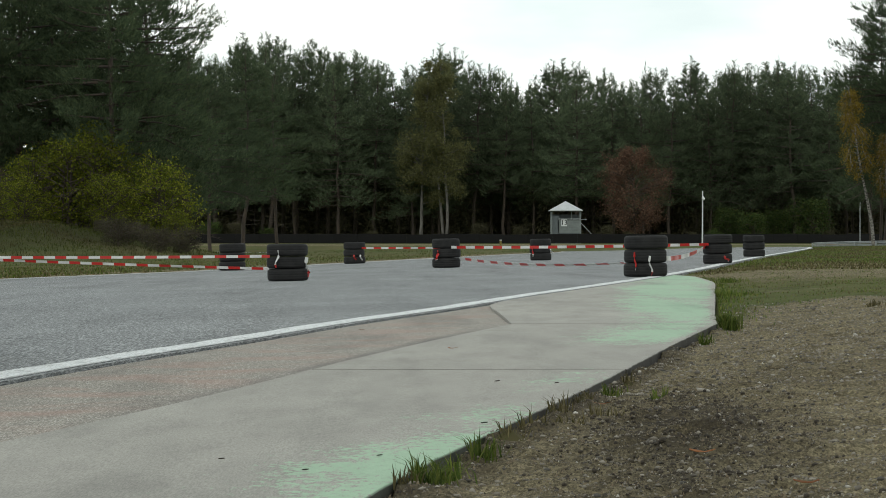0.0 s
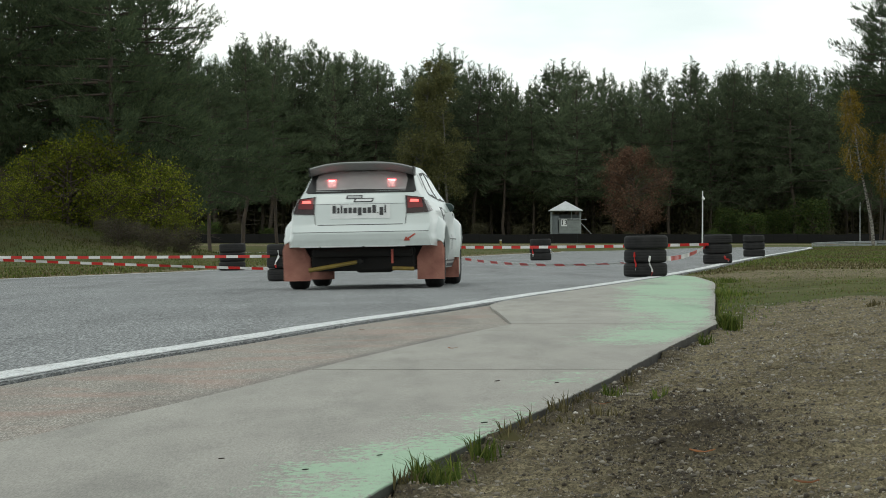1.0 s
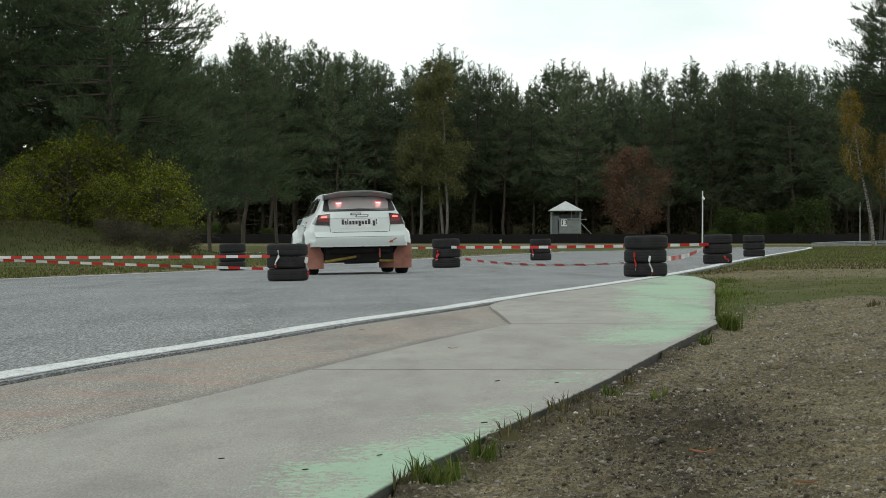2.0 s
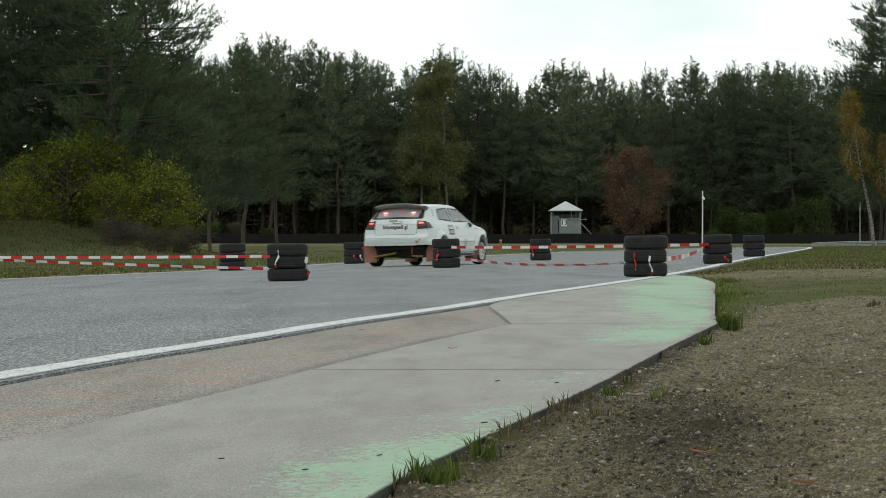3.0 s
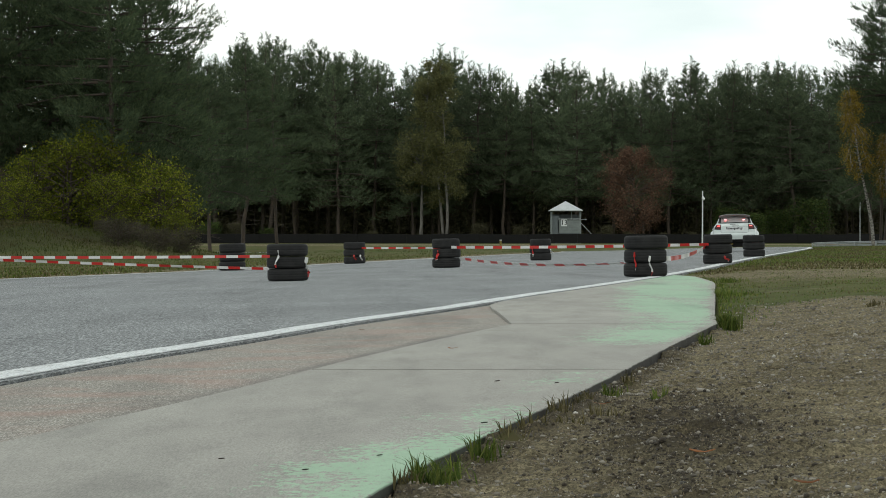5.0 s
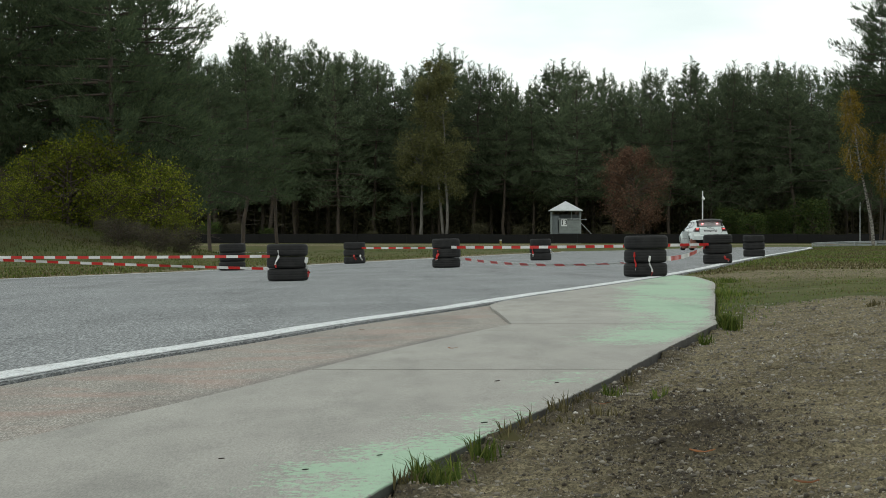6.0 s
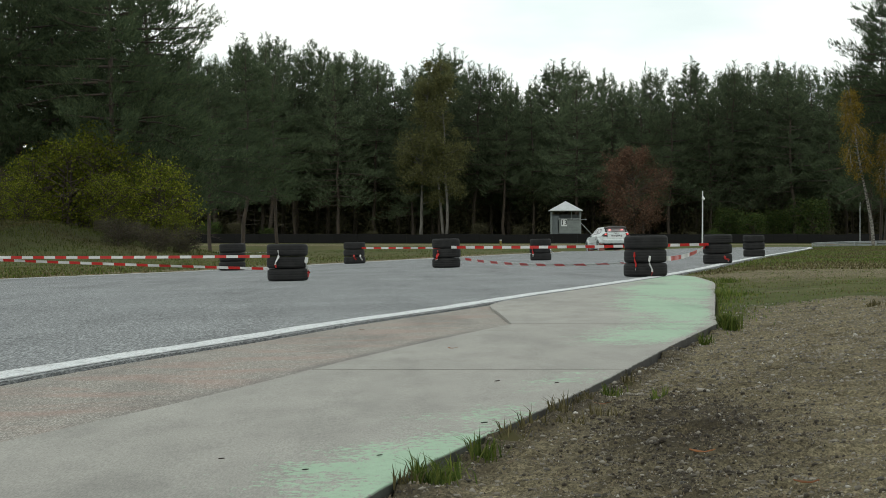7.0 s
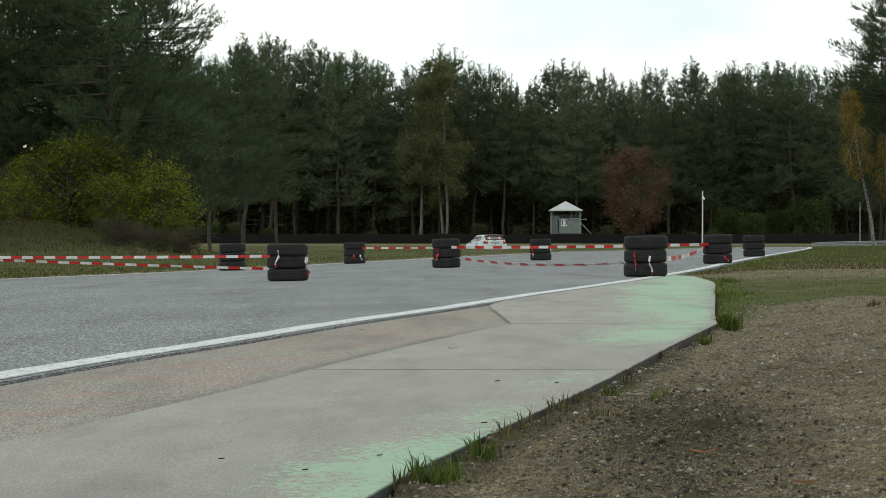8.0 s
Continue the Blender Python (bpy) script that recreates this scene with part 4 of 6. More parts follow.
def build_left_trees():
    near = [pine_meshes(300, 17.0, 0.285, 0.24, 0.17, 60000, "needle_near", 0.1, 0.5, 23, 0.14), pine_meshes(301, 15.0, 0.26, 0.26, 0.20, 27000, "needle_near", 0.1, 0.5, 20, 0.12)]
    rng = random.Random(4)
    spots = [(200, 140, 17.0, 0, 40), (30, 143, 17.5, 0, 200), (110, 152, 17.0, 1, 80), (-60, 140, 16.0, 1, 10), (20, 160, 17.5, 1, 300), (160, 166, 17.0, 1, 150), (70, 147, 16.0, 1, 130), (120, 172, 19.0, 1, 60), (262, 158, 11.6, 1, 20), (255, 147, 16.2, 1, 75),
             (330, 190, 12.9, 1, 250), (430, 228, 14.9, 1, 100), (372, 214, 13.2, 0, 310), (490, 240, 13.0, 1, 30), (290, 172, 10.5, 1, 190)]
    for px, y, H, k, rz in spots:
        x = place(px, y)
        t = put_tree("pine_tree", near[k], pose(x, y, land_at(x, y) + 0.1, 0, 0, rz), "large spreading dark pine above an autumn thicket", "pine tree", "pines beside the bank")
        s = H / (17.0, 15.0)[k]
        t.scale = (s, s, s)
    bush = [broadleaf_meshes(330 + i, 3.0, 2.1, 0.08, 0.10, 2, "yellow", "bark", 0.2, 5, (0.5, 0.7, 0.36)[i]) for i in range(3)]
    for px, y, H in [(60, 137, 3.2), (118, 136, 3.9), (165, 137, 4.2), (212, 138, 3.2), (284, 136, 3.5), (85, 140, 3.9), (5, 139, 2.4), (298, 137, 2.7), (140, 141, 4.4), (190, 135, 2.4), (312, 135, 1.5), (255, 140, 2.8), (40, 135, 2.0)]:
        x = place(px, y)
        z = float(ground_shape(np.array([x]), np.array([float(y)]))[0][0])
        t = put_tree("shrub", bush[rng.randrange(3)], pose(x, y, z - 0.05, 0, 0, rng.uniform(0, 360)), "yellow-green autumn shrub on a grassy bank", "shrub", "shrubs on the bank")
        t.scale = (H / 3, H / 3, H / 3)
    scrub = broadleaf_meshes(345, 1.2, 1.3, 0.02, 0.06, 1, "shade_leaf", "bark", 0.0, 6, 0.45)
    for i in range(10):
        px, y = 175 + i * 17 + rng.uniform(-8, 8), rng.uniform(122, 131)
        x = place(px, y)
        z = float(ground_shape(np.array([x]), np.array([y]))[0][0])
        t = put_tree("shrub", scrub, pose(x, y, z - 0.05, 0, 0, rng.uniform(0, 360)), "low brown leafless scrub on a grassy bank", "shrub", "scrub on the bank")
        s = rng.uniform(0.4, 0.95)
        t.scale = (s, s, s)


def build_single_trees():
    gap = land_at(0, 281)
    for px, H, seed in [(785, 18.2, 400), (742, 15.2, 401)]:
        put_tree("birch_tree", broadleaf_meshes(seed, H, 3.2, 0.22, 0.16, 8, "olive", "grey_bark", 0.15, 2, 1.1), pose(place(px, 281), 281, gap - 0.1), "tall thin birch with sparse olive autumn leaves", "birch tree")
    put_tree("oak_tree", broadleaf_meshes(410, 8.7, 4.3, 0.10, 0.14, 5, "russet", "bark", 0.05, 1, 1.7), pose(place(1124, 277), 277, gap - 0.1), "russet brown oak in front of dark pines", "oak tree")
    near = pine_meshes(420, 17.5, 0.25, 0.24, 0.19, 42000, "needle_near", 0.1, 0.5, 30, 0.06)
    for px, y, s, wide in [(1568, 187, 0.95, 1.0), (1655, 184, 1.0, 1.0), (1590, 204, 0.92, 1.0), (1558, 190, 0.97, 0.55), (1540, 196, 0.80, 0.5)]:
        x = place(px, y)
        t = put_tree("pine_tree", near, pose(x, y, land_at(x, y) - 0.05, 0, 0, px), "large dark pine beside the guard rail", "pine tree", "pines beside the rail")
        t.scale = (s * wide, s * wide, s)
    gold = broadleaf_meshes(430, 11.0, 1.6, 0.42, 0.10, 4, "golden", "birch", 0.8, 1, 1.0)
    for px, y, s, lean in [(1546, 183, 0.88, -10.5), (1572, 181, 0.62, -3)]:
        x = place(px, y)
        t = put_tree("birch_tree", gold, pose(x, y, land_at(x, y) - 0.05, 0, lean, 0), "slender birch with hanging golden leaves", "birch tree", "golden birches")
        t.scale = (s, s, s)
    low = [broadleaf_meshes(440 + i, 2.6, 2.2, 0.03, 0.14, (3, 2)[i], ("brush", "shade_leaf")[i], "bark", 0, 5, 0.4) for i in range(2)]
    rng = random.Random(8)
    for i in range(26):
        px = 380 + i * 46 + rng.uniform(-15, 15)
        green = 1290 < px < 1450
        H = rng.uniform(2.2, 3.4) if green else rng.uniform(0.7, 1.7)
        if 560 < px < 1060 and i % 2:
            continue
        t = put_tree("shrub", low[0 if green or rng.random() < 0.2 else 1], pose(place(px, 276), (281.5 if green else 276) + rng.uniform(-3, 4), land_at(0, 276) - 0.05, 0, 0, rng.uniform(0, 360)), "dull green undergrowth shrub at the foot of the wood", "shrub", "shrubs below the pines")
        t.scale = (H / 2.6, H / 2.6, H / 2.6)


def build_far_woods():
    """The depth of the wood behind its front trees: understorey and stems too many to count."""
    rng = np.random.default_rng(77)
    n = 11000
    x = rng.uniform(-60, 60, n)
    y = rng.uniform(318, 345, n)
    h = 12.5 + 2.0 * value_noise(x * 0.15, y * 0.1, 3)
    z = rng.uniform(0, 1, n) ** 1.15 * h
    z[:5500], y[:5500] = rng.uniform(0, 5.0, 5500), rng.uniform(300, 318, 5500)
    V, F = leaf_cloud(np.c_[x, y, z + 0.4], rng, 5, 1.15, 0.6, 0.5, 0.2)
    thing_mesh("far_woods", V, F, M["shade_leaf"], "dense brown-green understorey deep inside the pine wood", "woods", "stuff")
    n = 15000
    x, y = rng.uniform(-45, 45, n), rng.uniform(283, 297, n)
    keep = value_noise(x * 0.35, y * 0.2, 5) + 0.4 * value_noise(x * 1.3, y * 0.5, 6) > 0.5 + 0.35 * rng.uniform(0, 1, n)
    x, y = x[keep], y[keep]
    z = 0.4 + rng.uniform(0, 1, len(x)) ** 1.3 * (2.2 + 4.2 * value_noise(x * 0.2, y * 0.2, 7))
    V, F = leaf_cloud(np.c_[x, y, z], rng, 5, 0.20, 0.28, 0.45, 0.2)
    thing_mesh("undergrowth", V, F, M["shade_leaf"], "thin brown undergrowth between the stems of the wood", "undergrowth", "stuff")
    segs = []
    for i in range(260):
        px, py, hh, r = rng.uniform(-60, 60), rng.uniform(296, 332), rng.uniform(9, 13), rng.uniform(0.05, 0.13)
        segs.append(((px, py, 0.3), (px + rng.normal(0, 0.3), py, hh), r, r * 0.5))
    V, F = branch_tubes(segs, 6)
    thing_mesh("far_stems", V, F, M["bark"], "thin bare stems standing deep inside the pine wood", "woods", "stuff", smooth=True)


build_woods()
build_far_woods()
build_left_trees()
build_single_trees()


# ---- the car: a three-door hatchback, x to its right, y forward, origin on the ground between the axles ----
AXLE, WHEEL_R, WHEEL_X = 1.289, 0.31, 0.77


def keyed(pairs):
    a = np.array(pairs, float)
    return lambda v: np.interp(v, a[:, 0], a[:, 1])


rear_end = keyed([(0.2, -1.95), (0.45, -1.985), (0.55, -2.02), (0.63, -2.035), (0.66, -2.01), (0.72, -1.965), (0.95, -1.93), (1.06, -1.885), (1.10, -1.845), (1.30, -1.56), (1.40, -1.42)])
front_end = keyed([(0.2, 2.06), (0.4, 2.15), (0.6, 2.14), (0.75, 2.03), (0.9, 1.9), (1.5, 1.9)])
top_line = keyed([(0, 1.358), (0.1, 1.39), (0.2, 1.408), (0.4, 1.414), (0.48, 1.402), (0.53, 1.376), (0.56, 1.342), (0.765, 0.97), (0.80, 0.935), (0.87, 0.90), (0.95, 0.83), (1, 0.71)])
low_line = keyed([(0, 0.475), (0.10, 0.46), (0.16, 0.40), (0.22, 0.24), (0.30, 0.21), (0.78, 0.21), (1, 0.23)])
plan_w = keyed([(-2.05, 0.752), (-1.98, 0.79), (-1.85, 0.82), (-1.5, 0.855), (-0.6, 0.875), (0.8, 0.878), (1.5, 0.862), (1.85, 0.81), (2.03, 0.73), (2.17, 0.60)])
side_w = keyed([(0.2, 0.93), (0.3, 0.972), (0.42, 0.995), (0.56, 1.0), (0.60, 0.985), (0.72, 0.975), (0.86, 0.945), (0.95, 0.89), (1.0, 0.848), (1.1, 0.772), (1.25, 0.69), (1.34, 0.635), (1.42, 0.57)])


def half_w(y, z):
    return plan_w(y) * side_w(z)


def rear_y(x, z):
    w = half_w(rear_end(z), z)
    return rear_end(z) - 0.075 * (1 - np.clip(np.abs(x) / w, 0, 1) ** 3.5)


def shell_mesh(openings_side, opening_rear):
    NS, NJ, NA, NX = 170, 46, 12, 40
    s = np.linspace(0, 1, NS)
    V, ring = [], []
    for si in s:
        zt, zb = float(top_line(si)), float(low_line(si))
        zs = zt - 0.05
        zz = np.linspace(zb, zs, NJ)
        yy = rear_end(zz) + (front_end(zz) - rear_end(zz)) * si
        xx = half_w(yy, zz)
        a = np.linspace(0, math.pi / 2, NA + 1)[1:]
        za = zs + (zt - zs) * np.sin(a) ** 0.8
        xa = xx[-1] * np.cos(a)
        ya = rear_end(za) + (front_end(za) - rear_end(za)) * si
        right = np.c_[np.r_[xx, xa], np.r_[yy, ya], np.r_[zz, za]]
        left = right[:-1][::-1] * [-1, 1, 1]
        ring.append(np.vstack([right, left]))
    ring = np.array(ring)
    n = ring.shape[1]
    V = ring.reshape(-1, 3).copy()
    F = grid_faces(NS, n, True).tolist()
    # rear face between the two sides
    k = len(V)
    half = (n + 1) // 2
    u = np.linspace(-1, 1, NX)
    cap = np.stack([ring[0, :half, 0][:, None] * u, np.zeros((half, NX)), np.repeat(ring[0, :half, 2][:, None], NX, 1)], -1)
    cap[..., 1] = ring[0, :half, 1][:, None] - 0.075 * (1 - np.abs(u)[None] ** 3.5)
    V = np.vstack([V, cap.reshape(-1, 3)])
    cf = grid_faces(half, NX, True) + k
    # front face
    k2 = len(V)
    capf = np.stack([ring[-1, :half, 0][:, None] * u, np.repeat(ring[-1, :half, 1][:, None], NX, 1) + 0.10 * (1 - np.abs(u)[None] ** 3), np.repeat(ring[-1, :half, 2][:, None], NX, 1)], -1)
    V = np.vstack([V, capf.reshape(-1, 3)])
    ff = grid_faces(half, NX) + k2
    # round wheel arches
    arch = 0.385
    for yc in (-AXLE, AXLE):
        d = np.hypot(V[:, 1] - yc, V[:, 2] - WHEEL_R)
        near = (np.abs(d - arch) < 0.016) & (np.abs(V[:, 0]) > 0.55)
        V[near, 1] = yc + (V[near, 1] - yc) * arch / d[near]
        V[near, 2] = WHEEL_R + (V[near, 2] - WHEEL_R) * arch / d[near]

    def in_quad(P, q):
        q = np.array(q)
        ok = np.ones(len(P), bool)
        area = sum(q[i][0] * q[(i + 1) % 4][1] - q[(i + 1) % 4][0] * q[i][1] for i in range(4))
        for i in range(4):
            a, b = q[i], q[(i + 1) % 4]
            c = (b[0] - a[0]) * (P[:, 1] - a[1]) - (b[1] - a[1]) * (P[:, 0] - a[0])
            ok &= c * np.sign(area) > 0
        return ok

    drop = np.zeros(len(V), bool)
    for yc in (-AXLE, AXLE):
        drop |= (np.hypot(V[:, 1] - yc, V[:, 2] - WHEEL_R) < arch + 0.002) & (np.abs(V[:, 0]) > 0.5)
    strict = drop.copy()
    glass = np.zeros(len(V), bool)
    on_side = np.zeros(len(V), bool)
    idx = np.arange(k) % n
    on_side[:k] = (idx < NJ + 2) | (idx > n - NJ - 3)
    for q in openings_side:
        glass |= on_side & in_quad(V[:, 1:], q)
    on_cap = np.zeros(len(V), bool)
    on_cap[k:k2] = True
    glass |= on_cap & in_quad(V[:, [0, 2]], opening_rear)
    si = np.repeat(np.arange(NS) / (NS - 1), n)
    on_top = np.zeros(len(V), bool)
    on_top[:k] = (idx >= NJ) & (idx <= n - NJ - 1) & (si > 0.565) & (si < 0.755)
    glass |= on_top
    gone = strict | glass
    F = [f for f in F + cf.tolist() + ff.tolist() if not all(gone[i] for i in f)]
    used = sorted({i for f in F for i in f})
    back = {v: i for i, v in enumerate(used)}
    return mesh_of("body", V[used], [[back[i] for i in f] for f in F], M["paint"], smooth=True)


def on_rear(off):
    return lambda p: np.stack([p[..., 0], rear_y(p[..., 0], p[..., 1]) - off, p[..., 1]], -1)


def on_flank(side, off):
    return lambda p: np.stack([side * (half_w(p[..., 0], p[..., 1]) + off), p[..., 0], p[..., 1]], -1)


def quad_patch(q, nu=10, nv=8):
    a, b, c, d = (np.array(v, float) for v in q)
    u, v = np.linspace(0, 1, nu)[:, None, None], np.linspace(0, 1, nv)[None, :, None]
    return (a * (1 - u) + b * u) * (1 - v) + (d * (1 - u) + c * u) * v


def skin(name, q, to3, material, parent, label="", nu=10, nv=8, thick=0.003, smooth=True):
    """A thin plate over the quad q, laid on the body by to3(offset)."""
    P = quad_patch(q, nu, nv)
    top, bot = to3(thick)(P), to3(0.0005)(P)
    V = np.concatenate([top.reshape(-1, 3), bot.reshape(-1, 3)])
    n = nu * nv
    f = grid_faces(nu, nv)
    F = f.tolist() + (f[:, ::-1] + n).tolist()
    rim = [i * nv for i in range(nu)] + [(nu - 1) * nv + j for j in range(1, nv)] + [i * nv + nv - 1 for i in range(nu - 2, -1, -1)] + [j for j in range(nv - 2, 0, -1)]
    for i in range(len(rim)):
        a, b = rim[i], rim[(i + 1) % len(rim)]
        F.append([a, b, b + n, a + n])
    me = mesh_of(name, V, F, material)
    bm = bmesh.new()
    bm.from_mesh(me)
    bmesh.ops.recalc_face_normals(bm, faces=bm.faces)
    bm.to_mesh(me)
    bm.free()
    return piece(name, me, parent, None, label)


def frame_ring(name, q, inward, outward, to3, material, parent, thick=0.005, steps=12):
    q = np.array(q, float)
    c = q.mean(0)
    pts = np.vstack([q[i] + (q[(i + 1) % 4] - q[i]) * np.linspace(0, 1, steps, endpoint=False)[:, None] for i in range(4)])
    d = pts - c
    d /= np.linalg.norm(d, axis=1)[:, None]
    inn, out = pts - d * inward, pts + d * outward
    V = np.stack([to3(0.0)(inn), to3(thick)(inn), to3(thick)(out), to3(-0.004)(out)], 1)
    n = len(pts)
    F = [[i * 4 + j, ((i + 1) % n) * 4 + j, ((i + 1) % n) * 4 + j + 1, i * 4 + j + 1] for i in range(n) for j in range(3)]
    return piece(name, mesh_of(name, V.reshape(-1, 3), F, material), parent)


def rim_mesh(side):
    rad = [0.0, 0.035, 0.045, 0.10, 0.125, 0.172, 0.186, 0.205, 0.212, 0.205]
    dep = [0.035, 0.035, 0.02, 0.012, 0.02, 0.035, 0.038, 0.05, 0.03, -0.06]
    A = 80
    a = np.linspace(0, 2 * math.pi, A, endpoint=False)
    V = np.stack([np.repeat(np.array(dep)[None] * side, A, 0) + side * 0.045, np.array(rad)[None] * np.cos(a)[:, None], np.array(rad)[None] * np.sin(a)[:, None]], -1)
    n = len(rad)
    F = []
    for i in range(A):
        for j in range(n - 1):
            if j == 4 and i % 8 in (2, 3, 4, 5):
                continue
            q = [i * n + j, ((i + 1) % A) * n + j, ((i + 1) % A) * n + j + 1, i * n + j + 1]
            F.append(q if side > 0 else q[::-1])
    return mesh_of("rim", V.reshape(-1, 3), F, M["rim"], smooth=False)


def turned_tyre():
    me = tyre_mesh("tyre", WHEEL_R, 0.215, 0.205, True, 48)
    me.transform(Matrix.Rotation(math.pi / 2, 4, "Y"))
    return me


def flare_mesh(side, yc):
    th = np.radians(np.linspace(2, 178 if yc > 0 else 152, 46))
    prof = [(0.376, -0.07), (0.376, 0.056), (0.383, 0.070), (0.41, 0.067), (0.45, 0.044), (0.50, -0.006)]
    V = []
    for t in th:
        for r, o in prof:
            fade = 1.0 - 0.25 * abs(math.cos(t)) ** 3
            y, z = yc + r * math.cos(t), WHEEL_R + r * math.sin(t)
            V.append((side * (float(half_w(y, max(z, 0.3))) + o * fade), y, z))
    f = grid_faces(len(th), len(prof))
    return mesh_of("arch_flare", V, f, M["paint"], smooth=True)


def build_wheels(car):
    wheels = []
    tyre, rims = turned_tyre(), {1: rim_mesh(1), -1: rim_mesh(-1)}
    disc = bmesh.new()
    add_tube(disc, (-0.02, 0, 0), (0.02, 0, 0), 0.15, 0.15, 24)
    dme = bpy.data.meshes.new("brake_disc")
    disc.to_mesh(dme)
    disc.free()
    dme.materials.append(M["under"])
    for sx in (-1, 1):
        for sy in (-1, 1):
            w = new("wheel")
            w.parent = car
            x = sx * (WHEEL_X + 0.02 * (sy > 0))
            w.matrix_basis = pose(x, sy * AXLE, WHEEL_R)
            piece("tyre", tyre, w)
            piece("rim", rims[sx], w, None, "dusty white pressed wheel rim")
            piece("brake_disc", dme, w)
            wheels.append((w, x, sy * AXLE))
    return wheels


def build_car():
    car = base("rally_car", pose(-3.05, 14.1, 0), "white rally hatchback with red mud flaps and grey roof spoiler", "car")
    door_q = [(-0.26, 1.0), (0.93, 0.985), (0.42, 1.285), (-0.22, 1.318)]
    quarter_q = [(-1.10, 1.05), (-0.35, 1.005), (-0.31, 1.318), (-0.93, 1.29)]
    rear_q = [(-0.57, 1.105), (0.57, 1.105), (0.485, 1.33), (-0.485, 1.33)]
    piece("body", shell_mesh([door_q, quarter_q], rear_q), car, None, "white painted body, dusty along the sills")
    skin("rear_window", [(-0.585, 1.095), (0.585, 1.095), (0.497, 1.338), (-0.497, 1.338)], on_rear, M["haze"], car, "pale milky rear window", 16, 8)
    frame_ring("rear_window_seal", rear_q, 0.012, 0.02, on_rear, M["black"], car, 0.006)
    for sd in (-1, 1):
        flank = lambda off, sd=sd: on_flank(sd, off)
        for nm, q in (("door_window", door_q), ("quarter_window", quarter_q)):
            skin(nm, [(p[0] * 1.0, p[1]) for p in q], flank, M["glass"], car, "", 14, 8, 0.004)
            frame_ring(nm + "_seal", q, 0.03, 0.006, flank, M["black"], car, 0.006)
        # lines and trim of the flank
        for nm, q in (("door_gap", [(-0.395, 0.30), (-0.385, 0.30), (-0.365, 0.985), (-0.375, 0.985)]), ("door_gap", [(0.93, 0.30), (0.94, 0.30), (0.955, 0.95), (0.945, 0.95)]),
                      ("rub_line", [(-0.90, 0.545), (0.90, 0.535), (0.90, 0.547), (-0.90, 0.557)]), ("sill_gap", [(-0.85, 0.285), (0.88, 0.285), (0.88, 0.30), (-0.85, 0.30)]),
                      ("sill_vent", [(-0.2, 0.225), (0.8, 0.225), (0.8, 0.262), (-0.2, 0.262)])):
            skin(nm, q, flank, M["ink"], car, "", 12, 3, 0.004)
        hm = bmesh.new()
        add_box(hm, (sd * (float(half_w(-0.22, 0.87)) + 0.012), -0.22, 0.865), (0.03, 0.17, 0.035), 0.01)
        part("door_handle", hm, M["paint"], car)
        skin("handle_recess", [(-0.30, 0.845), (-0.14, 0.845), (-0.14, 0.89), (-0.30, 0.89)], flank, M["greyprint"], car, "", 4, 3)
        skin("sticker", [(-0.78, 0.70), (-0.46, 0.70), (-0.46, 0.91), (-0.78, 0.91)], flank, M["ink"], car, "black-framed sticker", 6, 5, 0.004)
        skin("sticker_panel", [(-0.75, 0.825), (-0.49, 0.825), (-0.49, 0.885), (-0.75, 0.885)], flank, M["plate"], car, "", 6, 3, 0.006)
        skin("sticker_panel", [(-0.75, 0.725), (-0.49, 0.725), (-0.49, 0.80), (-0.75, 0.80)], flank, M["greyprint"], car, "", 6, 3, 0.006)
        skin("door_sticker", [(0.12, 0.42), (0.28, 0.42), (0.30, 0.60), (0.14, 0.60)], flank, M["greyprint"], car, "small grey sticker", 4, 4, 0.004)
        skin("roof_vent", [(-1.33, 1.13), (-1.28, 1.13), (-1.20, 1.29), (-1.25, 1.29)], flank, M["greyprint"], car, "", 4, 5, 0.004)
        skin("fuel_mark", [(0.98, 0.82), (1.04, 0.82), (1.03, 0.85), (0.97, 0.85)], flank, M["ink"], car, "", 3, 3, 0.004)
        # mirrors
        mm = bmesh.new()
        bmesh.ops.create_uvsphere(mm, u_segments=18, v_segments=12, radius=1.0)
        bmesh.ops.scale(mm, vec=(0.075, 0.055, 0.058), verts=mm.verts)
        for v in mm.verts:
            if v.co.y < -0.03:
                v.co.y = -0.03
        bmesh.ops.translate(mm, vec=(sd * 0.80, 0.66, 0.915), verts=mm.verts)
        add_box(mm, (sd * 0.75, 0.67, 0.90), (0.12, 0.05, 0.04), 0.012)
        part("wing_mirror", mm, M["mirror_shell"], car, "dark green wing mirror shell")
        # arches, wells, flaps
        for yc in (-AXLE, AXLE):
            piece("arch_flare", flare_mesh(sd, yc), car)
            th = np.radians(np.linspace(-10, 190, 26))
            V = [(sd * x, yc + 0.383 * math.cos(t), WHEEL_R + 0.383 * math.sin(t)) for t in th for x in (0.50, 0.84)]
            wv = np.array(V)
            f = grid_faces(len(th), 2).tolist()
            f.append([2 * i for i in range(len(th))])
            piece("wheel_well", mesh_of("wheel_well", wv, f, M["under"]), car)
        for nm, yy, lean, q in (("mud_flap", -1.70, 0.0, [(0.60, 0.095), (0.905, 0.095), (0.912, 0.44), (0.88, 0.52), (0.69, 0.52), (0.63, 0.40), (0.60, 0.35)]),
                                ("mud_flap", 0.90, 0.05, [(0.60, 0.085), (0.90, 0.085), (0.905, 0.30), (0.885, 0.46), (0.83, 0.46), (0.78, 0.30), (0.60, 0.26)])):
            bm = bmesh.new()
            vs = [bm.verts.new((sd * x, yy - lean * (0.6 - z) + 0.03 * math.sin(z * 7), z)) for x, z in q]
            fc = bm.faces.new(vs if sd > 0 else vs[::-1])
